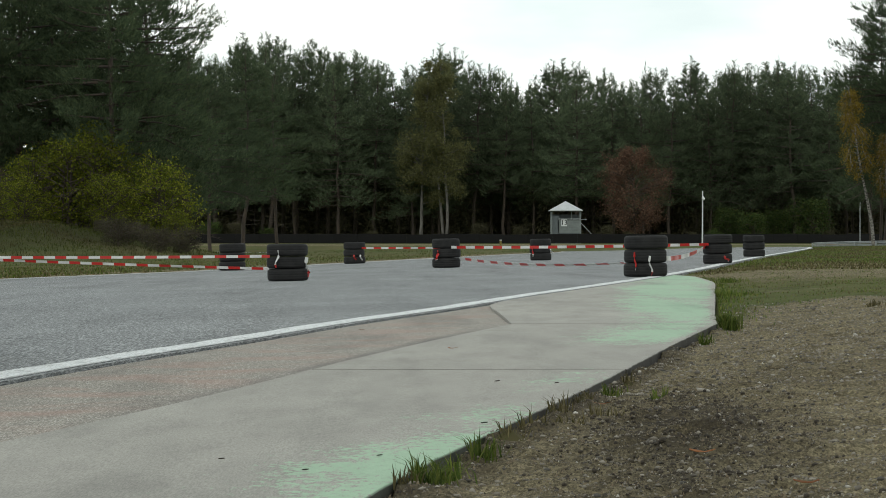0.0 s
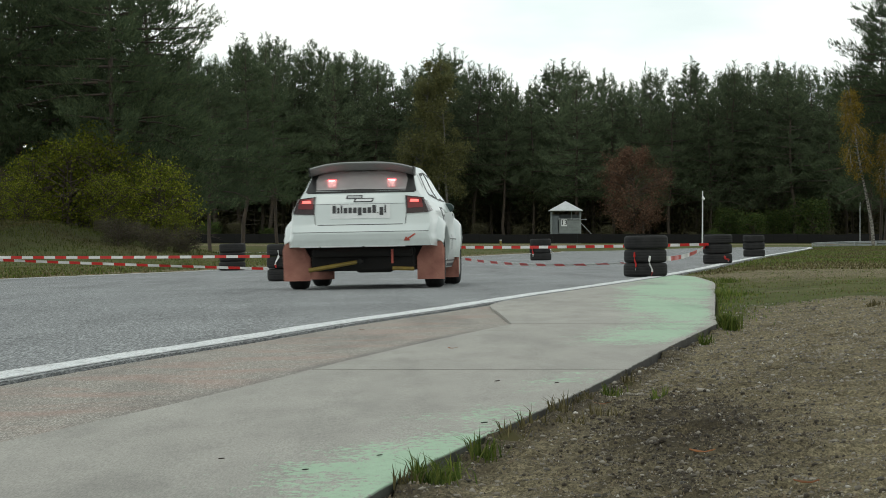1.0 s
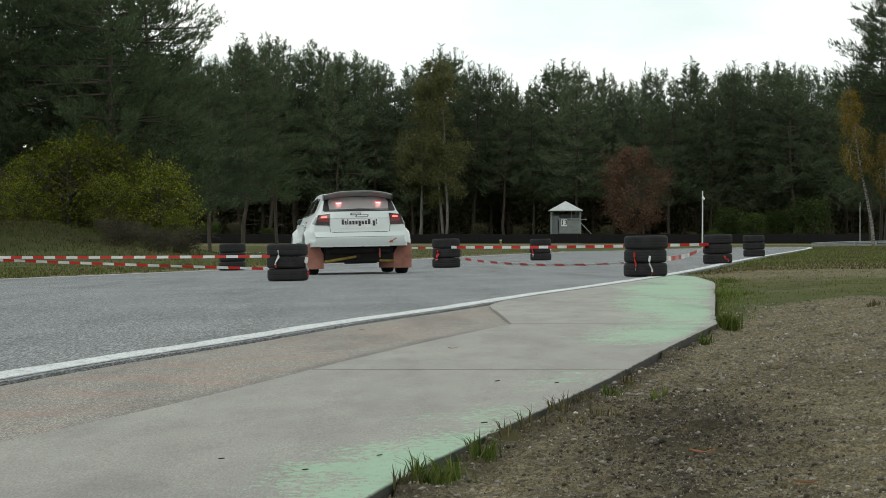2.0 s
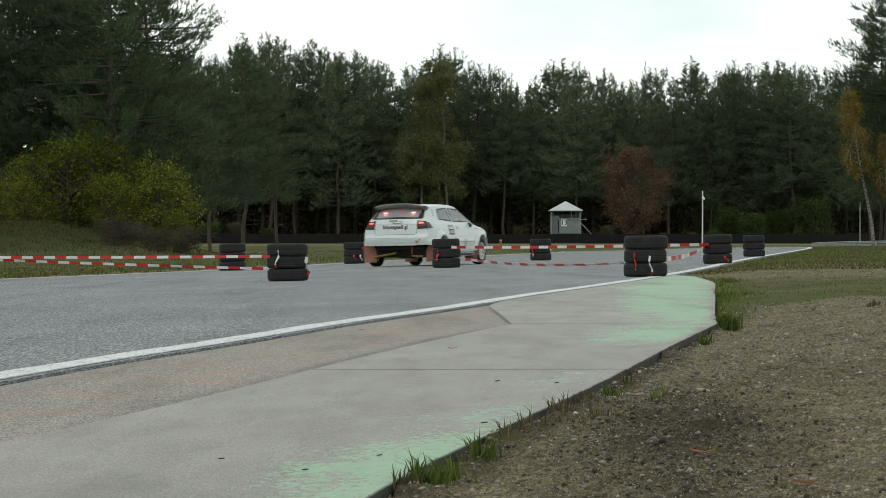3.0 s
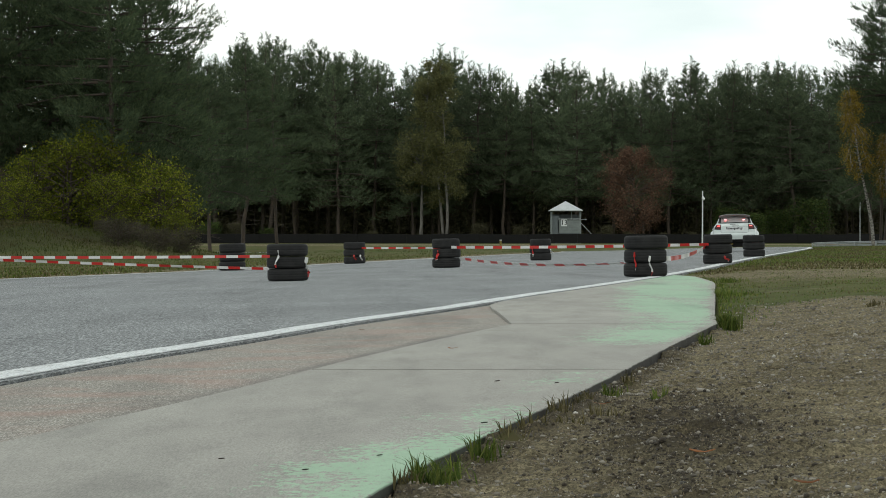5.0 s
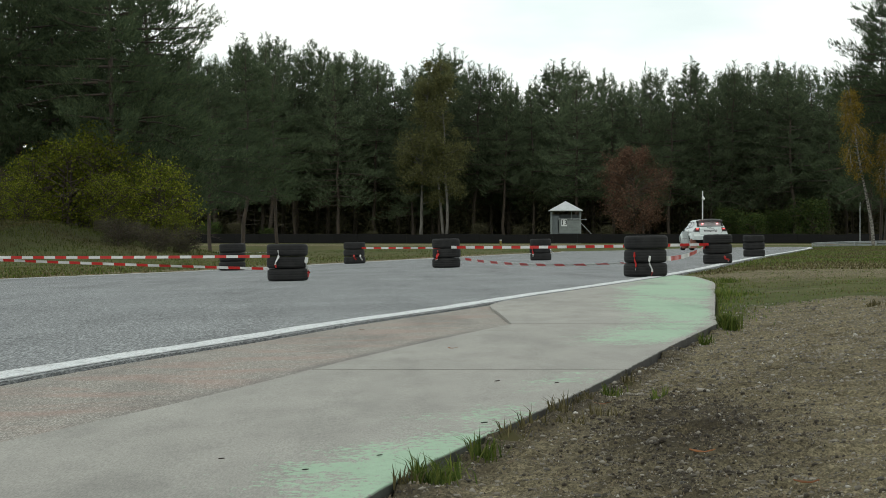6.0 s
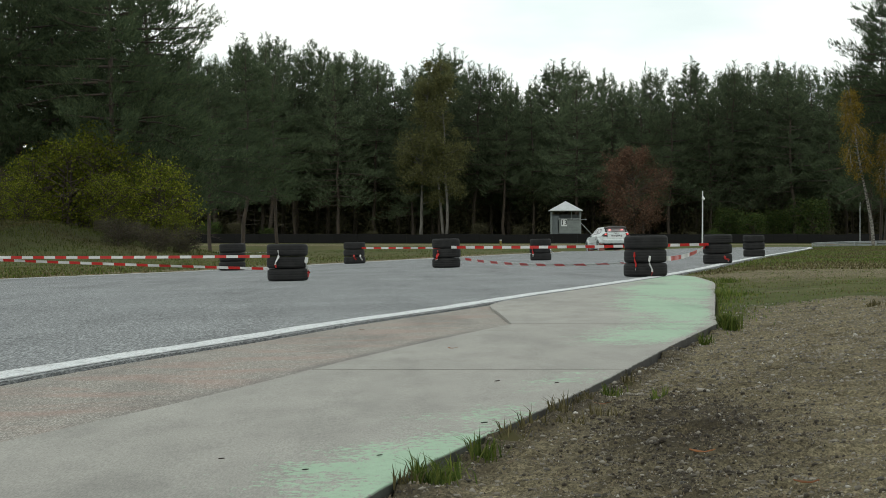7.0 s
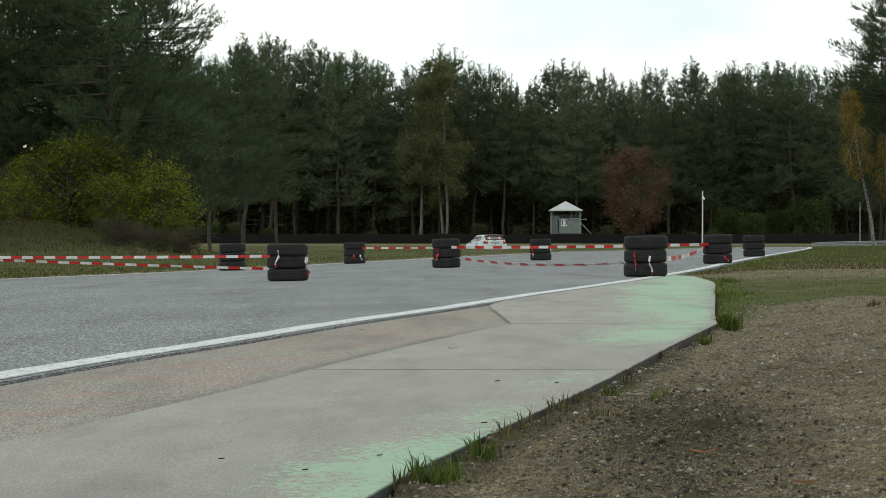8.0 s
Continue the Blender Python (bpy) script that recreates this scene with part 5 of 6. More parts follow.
            ex = bmesh.ops.extrude_face_region(bm, geom=[fc])
            bmesh.ops.translate(bm, vec=(0, 0.010, 0), verts=[v for v in ex["geom"] if isinstance(v, bmesh.types.BMVert)])
            bmesh.ops.recalc_face_normals(bm, faces=bm.faces)
            part(nm, bm, M["flap"], car, "dusty red rubber mud flap")
        # lamps
        lamp = skin("tail_light", [(sd * 0.515, 0.835), (sd * 0.745, 0.845), (sd * 0.705, 1.012), (sd * 0.50, 1.035)], on_rear, M["smoke"], car, "dark red tail light, brake lamp lit", 12, 8, 0.012)
        skin("side_lens", [(-1.965, 0.846), (-1.72, 0.865), (-1.76, 0.975), (-1.935, 1.010)], flank, M["smoke"], lamp, "", 8, 6, 0.008)
        skin("red_lens", [(sd * 0.53, 0.895), (sd * 0.70, 0.90), (sd * 0.68, 1.005), (sd * 0.525, 1.02)], on_rear, M["lens"], lamp, "", 8, 5, 0.015)
        skin("brake_lamp", [(sd * 0.555, 0.962), (sd * 0.655, 0.962), (sd * 0.645, 0.99), (sd * 0.56, 0.993)], on_rear, M["brake"], lamp, "lit red brake lamp", 6, 3, 0.018)
        wl = bmesh.new()
        add_box(wl, (sd * 0.335, -1.735, 1.18), (0.10, 0.02, 0.10), 0.008)
        win = part("window_lamp", wl, M["halo"], car, "red lamp behind the rear window")
        part("window_lamp_core", box((sd * 0.335, -1.75, 1.18), (0.075, 0.012, 0.075), 0.004), M["flash"], win, "glowing lamp face")
        # dark fin beside the rear window
        skin("window_fin", [(sd * 0.50, 1.08), (sd * 0.62, 1.085), (sd * 0.55, 1.335), (sd * 0.525, 1.335)], on_rear, M["black"], car, "", 5, 8, 0.012)
        part("spoiler_end", box((sd * 0.583, -1.66, 1.312), (0.012, 0.28, 0.10), 0.004), M["black"], car)
    # rear: tailgate joints, number-plate panel, bars for its lettering, emblem
    for q in ([(-0.60, 1.07), (0.60, 1.07), (0.60, 1.092), (-0.60, 1.092)],):
        skin("window_foot", q, on_rear, M["black"], car, "", 16, 3, 0.006)
    for q in ([(-0.475, 0.712), (0.475, 0.712), (0.475, 0.721), (-0.475, 0.721)], [(-0.505, 0.725), (-0.497, 0.715), (-0.522, 0.93), (-0.53, 0.93)],
              [(0.505, 0.725), (0.497, 0.715), (0.522, 0.93), (0.53, 0.93)], [(-0.50, 0.945), (0.50, 0.945), (0.50, 0.949), (-0.50, 0.949)], [(-0.76, 0.634), (0.76, 0.634), (0.76, 0.639), (-0.76, 0.639)]):
        skin("panel_joint", q, on_rear, M["ink"], car, "", 14, 3, 0.002)
    plate = skin("plate_panel", [(-0.335, 0.785), (0.335, 0.785), (0.335, 0.945), (-0.335, 0.945)], on_rear, M["plate"], car, "pale panel with black lettering bars", 12, 6, 0.006)
    x = -0.31
    for w, h, dn in ((0.04, 0.10, 0), (0.03, 0.075, 0), (0.018, 0.10, 0), (0.042, 0.072, 0), (0.04, 0.075, 0), (0.042, 0.075, 0), (0.042, 0.075, 0.025), (0.042, 0.072, 0), (0.042, 0.075, 0), (0.042, 0.10, 0), (0.014, 0.02, 0), (0.042, 0.075, 0.025), (0.018, 0.10, 0)):
        skin("lettering_bar", [(x, 0.845 - dn), (x + w, 0.845 - dn), (x + w, 0.845 + h - 0.012), (x, 0.845 + h - 0.012)], on_rear, M["ink"], plate, "", 3, 3, 0.009)
        x += w * 0.96 + 0.0135
    emb = skin("emblem", [(-0.16, 1.005), (0.02, 1.005), (0.03, 1.045), (-0.15, 1.045)], on_rear, M["ink"], car, "grey and black emblem", 6, 3, 0.006)
    skin("emblem_bar", [(-0.075, 0.968), (0.135, 0.968), (0.155, 1.012), (-0.06, 1.012)], on_rear, M["ink"], emb, "", 6, 3, 0.007)
    skin("emblem_bar", [(-0.055, 0.978), (0.125, 0.978), (0.138, 1.002), (-0.045, 1.002)], on_rear, M["plate"], emb, "", 6, 3, 0.010)
    skin("emblem_bar", [(-0.14, 1.013), (0.01, 1.013), (0.018, 1.037), (-0.135, 1.037)], on_rear, M["greyprint"], emb, "", 6, 3, 0.010)
    skin("tow_arrow", [(0.52, 0.555), (0.535, 0.545), (0.62, 0.60), (0.605, 0.612)], on_rear, M["red_mark"], car, "red tow arrow", 5, 3, 0.004)
    skin("tow_arrow_head", [(0.485, 0.53), (0.55, 0.53), (0.55, 0.545), (0.51, 0.578)], on_rear, M["red_mark"], car, "", 4, 4, 0.005)
    for x0, x1 in ((-0.68, -0.46), (-0.44, 0.02), (0.05, 0.5)):
        skin("bumper_lip", [(x0, 0.468), (x1, 0.468), (x1, 0.482), (x0, 0.482)], on_rear, M["white"], car, "", 6, 3, 0.012)
    # roof spoiler
    xs = np.linspace(-0.578, 0.578, 25)
    top = 1.422 - 0.066 * (np.abs(xs) / 0.578) ** 3.0
    prof = lambda x, t: [(x, -1.36, t - 0.03), (x, -1.55, t - 0.004), (x, -1.79, t), (x, -1.81, t - 0.012), (x, -1.80, t - 0.028), (x, -1.68, t - 0.085), (x, -1.58, t - 0.10), (x, -1.36, t - 0.05)]
    V = np.array([prof(a, b) for a, b in zip(xs, top)])
    k = V.shape[1]
    F = [[i * k + j, (i + 1) * k + j, (i + 1) * k + (j + 1) % k, i * k + (j + 1) % k] for i in range(len(xs) - 1) for j in range(k)]
    F += [list(range(k))[::-1], [(len(xs) - 1) * k + j for j in range(k)]]
    piece("roof_spoiler", mesh_of("roof_spoiler", V.reshape(-1, 3), F, M["wing"]), car, None, "matt grey roof spoiler")
    # below and inside
    part("floor_pan", box((0, 0.0, 0.33), (1.16, 3.5, 0.26), 0.03), M["under"], car)
    bm = box((0, -1.78, 0.41), (1.12, 0.16, 0.10), 0.03)
    add_box(bm, (0.12, -1.62, 0.24), (0.42, 0.2, 0.12), 0.04)
    part("rear_subframe", bm, M["under"], car)
    bm = tube((-0.60, -1.88, 0.215), (-0.06, -1.88, 0.30), 0.026, 0.022, 10)
    part("suspension_arm", bm, M["yellow_arm"], car, "yellow suspension arm")
    part("suspension_arm", tube((0.34, -1.88, 0.225), (0.58, -1.88, 0.215), 0.022, 0.022, 10), M["yellow_arm"], car, "yellow suspension arm")
    part("tow_strap", box((0.34, -1.90, 0.36), (0.025, 0.01, 0.16), 0.003), M["red_mark"], car, "dark red tow strap")
    part("exhaust", tube((-0.02, -1.93, 0.31), (-0.02, -1.6, 0.31), 0.028, 0.028, 14), M["under"], car)
    part("interior_tub", box((0, -0.2, 0.62), (1.34, 2.6, 0.40), 0.08), M["seat_cloth"], car)
    for sd in (-1, 1):
        bm = box((sd * 0.36, -0.15, 0.95), (0.46, 0.12, 0.55), 0.05, Euler((radians(12), 0, 0)).to_matrix())
        add_box(bm, (sd * 0.36, -0.22, 1.18), (0.30, 0.10, 0.16), 0.04)
        part("race_seat", bm, M["seat_cloth"], car)
    bm = bmesh.new()
    for a, b in (((-0.52, -0.35, 0.8), (-0.48, -0.38, 1.30)), ((0.52, -0.35, 0.8), (0.48, -0.38, 1.30)), ((-0.48, -0.38, 1.30), (0.48, -0.38, 1.30)), ((-0.48, -0.38, 1.30), (0.5, -1.3, 0.85)),
                 ((0.48, -0.38, 1.30), (-0.5, -1.3, 0.85)), ((-0.48, -0.38, 1.30), (-0.46, 0.38, 1.27)), ((0.48, -0.38, 1.30), (0.46, 0.38, 1.27)), ((-0.42, -1.66, 1.205), (0.42, -1.66, 1.205))):
        add_tube(bm, a, b, 0.02, 0.02, 8)
    part("roll_cage", bm, M["greyprint"], car, "grey roll cage")
    # front, seldom seen
    q = quad_patch([(-0.56, 0.575), (0.56, 0.575), (0.52, 0.745), (-0.52, 0.745)], 14, 10)
    P = q.reshape(-1, 2)
    sv = P[:, 1]
    zt = top_line(sv)
    yv = rear_end(zt) + (front_end(zt) - rear_end(zt)) * sv
    piece("windscreen", mesh_of("windscreen", np.c_[P[:, 0] * 1.05, yv + 0.006, zt - 0.02 * (P[:, 0] / 0.56) ** 2 + 0.006], grid_faces(14, 10), M["glass"], True), car)
    for sd in (-1, 1):
        part("headlight", box((sd * 0.60, 2.0, 0.64), (0.30, 0.16, 0.13), 0.05, Euler((0, 0, sd * -0.45)).to_matrix()), M["plate"], car)
    part("grille", box((0, 2.17, 0.48), (0.62, 0.10, 0.40), 0.04), M["black"], car)
    return car, build_wheels(car)


CAR, WHEELS = build_car()


# ---- trackside: barrier, hut, poles, guard rail ----
def build_barrier():
    bar = base("belt_barrier", pose(0, 0, 0), "long black rubber belt barrier in front of the wood", "barrier", kind="structure")
    rng = random.Random(3)
    bm = box((0, 0, 0), (1.994, 0.10, 0.74), 0.02)
    me = bpy.data.meshes.new("belt_panel")
    bm.to_mesh(me)
    bm.free()
    me.materials.append(M["belt"])
    for i in range(52):
        x = -52 + i * 2.0
        y = 256 + 0.0004 * (x - 5) ** 2
        piece("belt_panel", me, bar, pose(x, y, 0.94 + rng.uniform(-0.03, 0.03), rng.uniform(-3, 3), 0, rng.uniform(-1, 1)))
    rail = bmesh.new()
    for i in range(26):
        x = -52 + i * 4.0
        add_tube(rail, (x, 256.3, 0.4), (x, 256.3, 1.36), 0.05, 0.05, 6)
    part("barrier_posts", rail, M["belt"], bar)


def build_hut():
    y = 264.0
    x0, z0 = place(1001, y), 0.55
    hut = base("marshal_hut", pose(x0, y, z0), "grey raised marshal hut with a pale pyramid roof", "hut")
    w, d = 2.42, 2.0
    for sx in (-1, 1):
        for sy in (-1, 1):
            part("post", box((sx * w / 2, sy * d / 2, 1.42), (0.11, 0.11, 2.84), 0.01), M["hut_wall"], hut)
    part("floor", box((0, 0, 0.85), (w, d, 0.12), 0.01), M["hut_dark"], hut)
    for i in range(5):
        part("front_board", box((0.24, -d / 2 - 0.02, 1.0 + i * 0.215), (w - 0.58, 0.05, 0.205), 0.008), M["hut_wall"], hut)
    for i in range(3):
        part("door_board", box((-w / 2 + 0.17 + i * 0.19, -d / 2 - 0.02, 1.55), (0.18, 0.05, 1.5), 0.008), M["hut_dark"], hut)
    part("base_panel", box((0, -d / 2 + 0.02, 0.45), (w, 0.05, 0.9), 0.01), M["hut_dark"], hut)
    part("back_wall", box((0, d / 2, 1.5), (w, 0.06, 1.9), 0.01), M["hut_dark"], hut)
    for sx in (-1, 1):
        part("side_wall", box((sx * w / 2, 0, 1.45), (0.06, d - 0.12, 1.0), 0.01), M["hut_wall"], hut)
    part("window_post", box((0.45, -d / 2, 2.42), (0.07, 0.07, 0.78), 0.008), M["hut_wall"], hut)
    part("sill", box((0.3, -d / 2 - 0.06, 2.06), (w - 0.5, 0.16, 0.05), 0.01), M["hut_roof"], hut)
    part("side_shelf", box((w / 2 + 0.28, -0.6, 2.02), (0.55, 0.5, 0.04), 0.008), M["galva"], hut)
    bm = bmesh.new()
    r, e, p = 1.40, 2.80, 3.58
    vs = [bm.verts.new((sx * r, sy * r * 0.95, e)) for sx, sy in ((-1, -1), (1, -1), (1, 1), (-1, 1))]
    lo = [bm.verts.new((v.co.x, v.co.y, e - 0.07)) for v in vs]
    top = bm.verts.new((0, 0, p))
    for i in range(4):
        j = (i + 1) % 4
        bm.faces.new((vs[i], vs[j], top))
        bm.faces.new((lo[i], lo[j], vs[j], vs[i]))
    bm.faces.new(lo[::-1])
    part("roof", bm, M["hut_roof"], hut, "pale grey sheet-metal roof")
    sign = part("number_board", box((-0.16, -d / 2 - 0.07, 1.74), (0.50, 0.03, 0.58), 0.02), M["white"], hut, "white board with black figures 13")
    cu = bpy.data.curves.new("figures", "FONT")
    cu.body, cu.size, cu.align_x, cu.align_y, cu.extrude = "13", 0.56, "CENTER", "CENTER", 0.006
    cu.offset = 0.006
    tmp = new("figures_text", cu)
    me = bpy.data.meshes.new_from_object(tmp.evaluated_get(bpy.context.evaluated_depsgraph_get()))
    bpy.data.objects.remove(tmp)
    me.materials.clear()
    me.materials.append(M["ink"])
    fig = piece("figures", me, sign, pose(-0.16, -d / 2 - 0.095, 1.74, 90, 0, 0))
    for i in range(4):
        part("step", box((w / 2 + 0.35 + i * 0.22, -0.3, 0.78 - i * 0.2), (0.24, 0.7, 0.04), 0.006), M["galva"], hut)
    for yy in (-0.65, 0.05):
        part("stair_rail", tube((w / 2 + 0.05, yy, 1.75), (w / 2 + 1.0, yy, 0.75), 0.014, 0.014, 6), M["galva"], hut)
        part("rail_post", tube((w / 2 + 1.05, yy, 0.05), (w / 2 + 1.05, yy, 0.82), 0.022, 0.022, 6), M["galva"], hut)


def build_poles():
    y = 250.0
    p = base("camera_pole", pose(place(1243, y), y, 0.5), "slim white pole with a small camera near its top", "pole")
    part("shaft", tube((0, 0, -0.05), (0.03, 0, 4.25), 0.06, 0.04, 10), M["white"], p)
    bm = bmesh.new()
    bmesh.ops.create_uvsphere(bm, u_segments=12, v_segments=8, radius=0.13)
    bmesh.ops.translate(bm, vec=(0.07, -0.08, 3.62), verts=bm.verts)
    add_box(bm, (0.04, -0.03, 3.78), (0.12, 0.16, 0.10), 0.02)
    part("camera_housing", bm, M["white"], p)
    y = 232.0
    p = base("thin_pole", pose(place(1522, y), y, 0.5), "thin grey metal pole beside the trees", "pole")
    part("shaft", tube((0, 0, -0.05), (0, 0, 2.95), 0.035, 0.03, 8), M["galva"], p)
    part("cap", tube((0, 0, 2.95), (0, 0, 3.08), 0.05, 0.05, 8), M["galva"], p)
    y = 226.0
    p = base("marker_post", pose(place(886, y), y, land_at(place(886, y), y)), "short pale marker post in the grass", "post")
    part("stake", box((0, 0, 0.3), (0.14, 0.08, 0.72), 0.02), M["yellow_arm"], p)
    part("cap", box((0, 0, 0.68), (0.16, 0.10, 0.06), 0.01), M["white"], p)


def build_guard_rail():
    pts = smooth_line([(place(1440, 199), 199), (place(1462, 194), 194), (place(1500, 190), 190), (place(1560, 186), 186), (place(1680, 180), 180)], 40)
    g = base("guard_rail", pose(0, 0, 0), "galvanised double guard rail at the edge of the grass", "guard rail")
    prof = [(-0.02, 0.075), (0.03, 0.056), (0.03, 0.034), (-0.02, 0.015), (-0.02, -0.015), (0.03, -0.034), (0.03, -0.056), (-0.02, -0.075)]
    nn = normals_of(pts)
    for dz in (0.08, 0.26):
        V = []
        for (x, y), n in zip(pts, nn):
            z = float(land(x, y)) + dz - 0.06
            V += [(x + n[0] * a, y + n[1] * a, z + b) for a, b in prof] + [(x + n[0] * (a + 0.006), y + n[1] * (a + 0.006), z + b) for a, b in prof[::-1]]
        k = 16
        F = [[i * k + j, (i + 1) * k + j, (i + 1) * k + (j + 1) % k, i * k + (j + 1) % k] for i in range(len(pts) - 1) for j in range(k)]
        piece("beam", mesh_of("beam", V, F, M["galva"]), g)
    for i in range(0, 40, 5):
        x, y = pts[i] + nn[i] * 0.08
        part("post", box((x, y, float(land(x, y)) + 0.05), (0.08, 0.10, 0.42), 0.01), M["galva"], g)


# ---- verge details ----
def ground_z(x, y):
    return ground_shape(np.atleast_1d(np.asarray(x, float)), np.atleast_1d(np.asarray(y, float)))[0]


def scatter_stones(name, n, seed, rmin, rmax, material, label, where, squash=0.65, small=False):
    rng = np.random.default_rng(seed)
    ico = bmesh.new()
    bmesh.ops.create_icosphere(ico, subdivisions=1, radius=1.0)
    if small:
        bmesh.ops.delete(ico, geom=[v for v in ico.verts], context="VERTS")
        o = [ico.verts.new(p) for p in ((1, 0.1, -0.5), (-0.1, 1, -0.5), (-1, 0.1, -0.5), (0.1, -1, -0.5), (0.15, -0.1, 1))]
        ico.verts.index_update()
        for i in range(4):
            ico.faces.new((o[i], o[(i + 1) % 4], o[4]))
    bv = np.array([v.co[:] for v in ico.verts])
    bf = np.array([[v.index for v in f.verts] for f in ico.faces])
    ico.free()
    x, y = where(rng, n)
    n = len(x)
    z = ground_z(x, y)
    r = rmin * (rmax / rmin) ** (rng.uniform(0, 1, n) ** 2.6)
    sc = np.stack([rng.uniform(0.75, 1.35, n), rng.uniform(0.75, 1.35, n), rng.uniform(0.45, 0.9, n) * squash / 0.65], -1) * r[:, None]
    P = bv[None] * (1 + rng.normal(0, 0.13, (n, len(bv), 1))) * sc[:, None]
    a = rng.uniform(0, 6.28, n)
    c, s = np.cos(a)[:, None], np.sin(a)[:, None]
    P = np.stack([P[..., 0] * c - P[..., 1] * s + x[:, None], P[..., 0] * s + P[..., 1] * c + y[:, None], P[..., 2] + (z + r * 0.18)[:, None]], -1)
    F = bf[None] + (np.arange(n) * len(bv))[:, None, None]
    return thing_mesh(name, P.reshape(-1, 3), F.reshape(-1, 3), material, label, "gravel", "stuff", smooth=not small)


def verge_spots(y0, y1, power=1.0, reach=0.16):
    def where(rng, n):
        y = y0 + (y1 - y0) * rng.uniform(0, 1, n) ** power
        e = slab_edge(y)
        x = e + 0.03 + (np.maximum(reach * y + 0.15 - e, 0.3)) * rng.uniform(0, 1, n)
        return x, y
    return where


def loam_spots(rng, n):
    y = rng.normal(8.2, 1.35, n)
    x = 0.62 + (y - 8) * 0.07 + rng.normal(0, 0.16, n)
    k = (x > slab_edge(y) + 0.04) & (y > 5.2)
    return x[k], y[k]


def edge_spots(rng, n):
    y = rng.uniform(5.5, 17.5, n)
    return slab_edge(y) + 0.02 + np.abs(rng.normal(0, 0.05, n)), y


def blades(centres, rng, height, lean, width=0.0035):
    """Bent grass blades, two tapering pieces each, rooted at the centres."""
    n = len(centres)
    a = rng.uniform(0, 2 * math.pi, n)
    dirs = np.stack([np.cos(a), np.sin(a), np.zeros(n)], -1)
    side = np.stack([-np.sin(a + rng.uniform(-1, 1, n)), np.cos(a), np.zeros(n)], -1)
    h = (height * rng.uniform(0.45, 1.25, n))[:, None]
    l = lean * rng.uniform(0.1, 1.2, n)[:, None]
    up = np.array([0, 0, 1.0])
    p1 = centres + up * h * 0.6 + dirs * l * h * 0.35
    p2 = centres + up * h * (1 - 0.25 * l) + dirs * l * h
    V = np.stack([centres - side * width, centres + side * width, p1 - side * width * 0.7, p1 + side * width * 0.7, p2], 1).reshape(-1, 3)
    i = np.arange(n)[:, None] * 5
    F = np.concatenate([i + [0, 1, 3], i + [0, 3, 2], i + [2, 3, 4]], 0)
    return V, F


def build_tufts():
    rows = [(750, 866, 0.065, 0.075, 70, 0), (785, 850, 0.07, 0.075, 80, 0), (848, 815, 0.062, 0.065, 60, 0), (935, 768, 0.05, 0.07, 24, 1), (985, 738, 0.055, 0.06, 30, 1), (1030, 715, 0.04, 0.05, 14, 1),
            (1080, 702, 0.045, 0.07, 40, 0), (1110, 684, 0.04, 0.05, 18, 1), (1165, 715, 0.04, 0.05, 25, 0), (1246, 604, 0.075, 0.07, 60, 0), (1286, 586, 0.095, 0.085, 240, 0),
            (1412, 655, 0.03, 0.025, 10, 1), (1545, 552, 0.055, 0.10, 40, 1), (1280, 525, 0.075, 0.20, 160, 0), (1288, 500, 0.07, 0.25, 160, 0), (690, 872, 0.05, 0.05, 30, 1), (1060, 745, 0.045, 0.08, 25, 1),
            (1000, 760, 0.04, 0.09, 25, 1), (900, 790, 0.045, 0.07, 25, 1)]
    rng = np.random.default_rng(12)
    for u, v, h, r, n, dry in rows:
        y = EYE_Z * 5538 / (v - 433 + (u - 784) * BANK + 1e-6) * 1.04
        x = place(u, y)
        if y < 17.8:
            x = max(x, float(slab_edge(y)) + 0.012)
        n = int(n * 1.7)
        q = rng.normal(0, r * 0.42, (n, 2)) * [1.0, 1.3]
        px, py = x + np.maximum(q[:, 0], -r * 0.25), y + q[:, 1]
        k = np.maximum(1.0, np.hypot(px - x, (py - y) / 1.3) / r)
        px, py = x + (px - x) / k, y + (py - y) / k
        V, F = blades(np.c_[px, py, ground_z(px, py) - 0.004], rng, h * 1.1, 1.05, 0.0016 + 0.00006 * y)
        # matted thatch that the blades stand in
        ring = np.linspace(0, 2 * math.pi, 14, endpoint=False)
        mx, my = x + np.cos(ring) * r * 1.02, y + np.sin(ring) * r * 1.35
        mat_v = np.vstack([np.c_[mx, my, ground_z(mx, my) - 0.012], [[x, y, float(ground_z(x, y)[0]) + 0.010]]])
        V, F = joined((V, F.tolist()), (mat_v, [[i, (i + 1) % 14, 14] for i in range(14)]))
        thing_mesh("grass_tuft", V, F, M["dry" if dry else "grass"], ("dry straw-coloured" if dry else "fresh green") + " grass tuft growing beside the concrete kerb", "grass tuft", group="grass tufts on the verge")


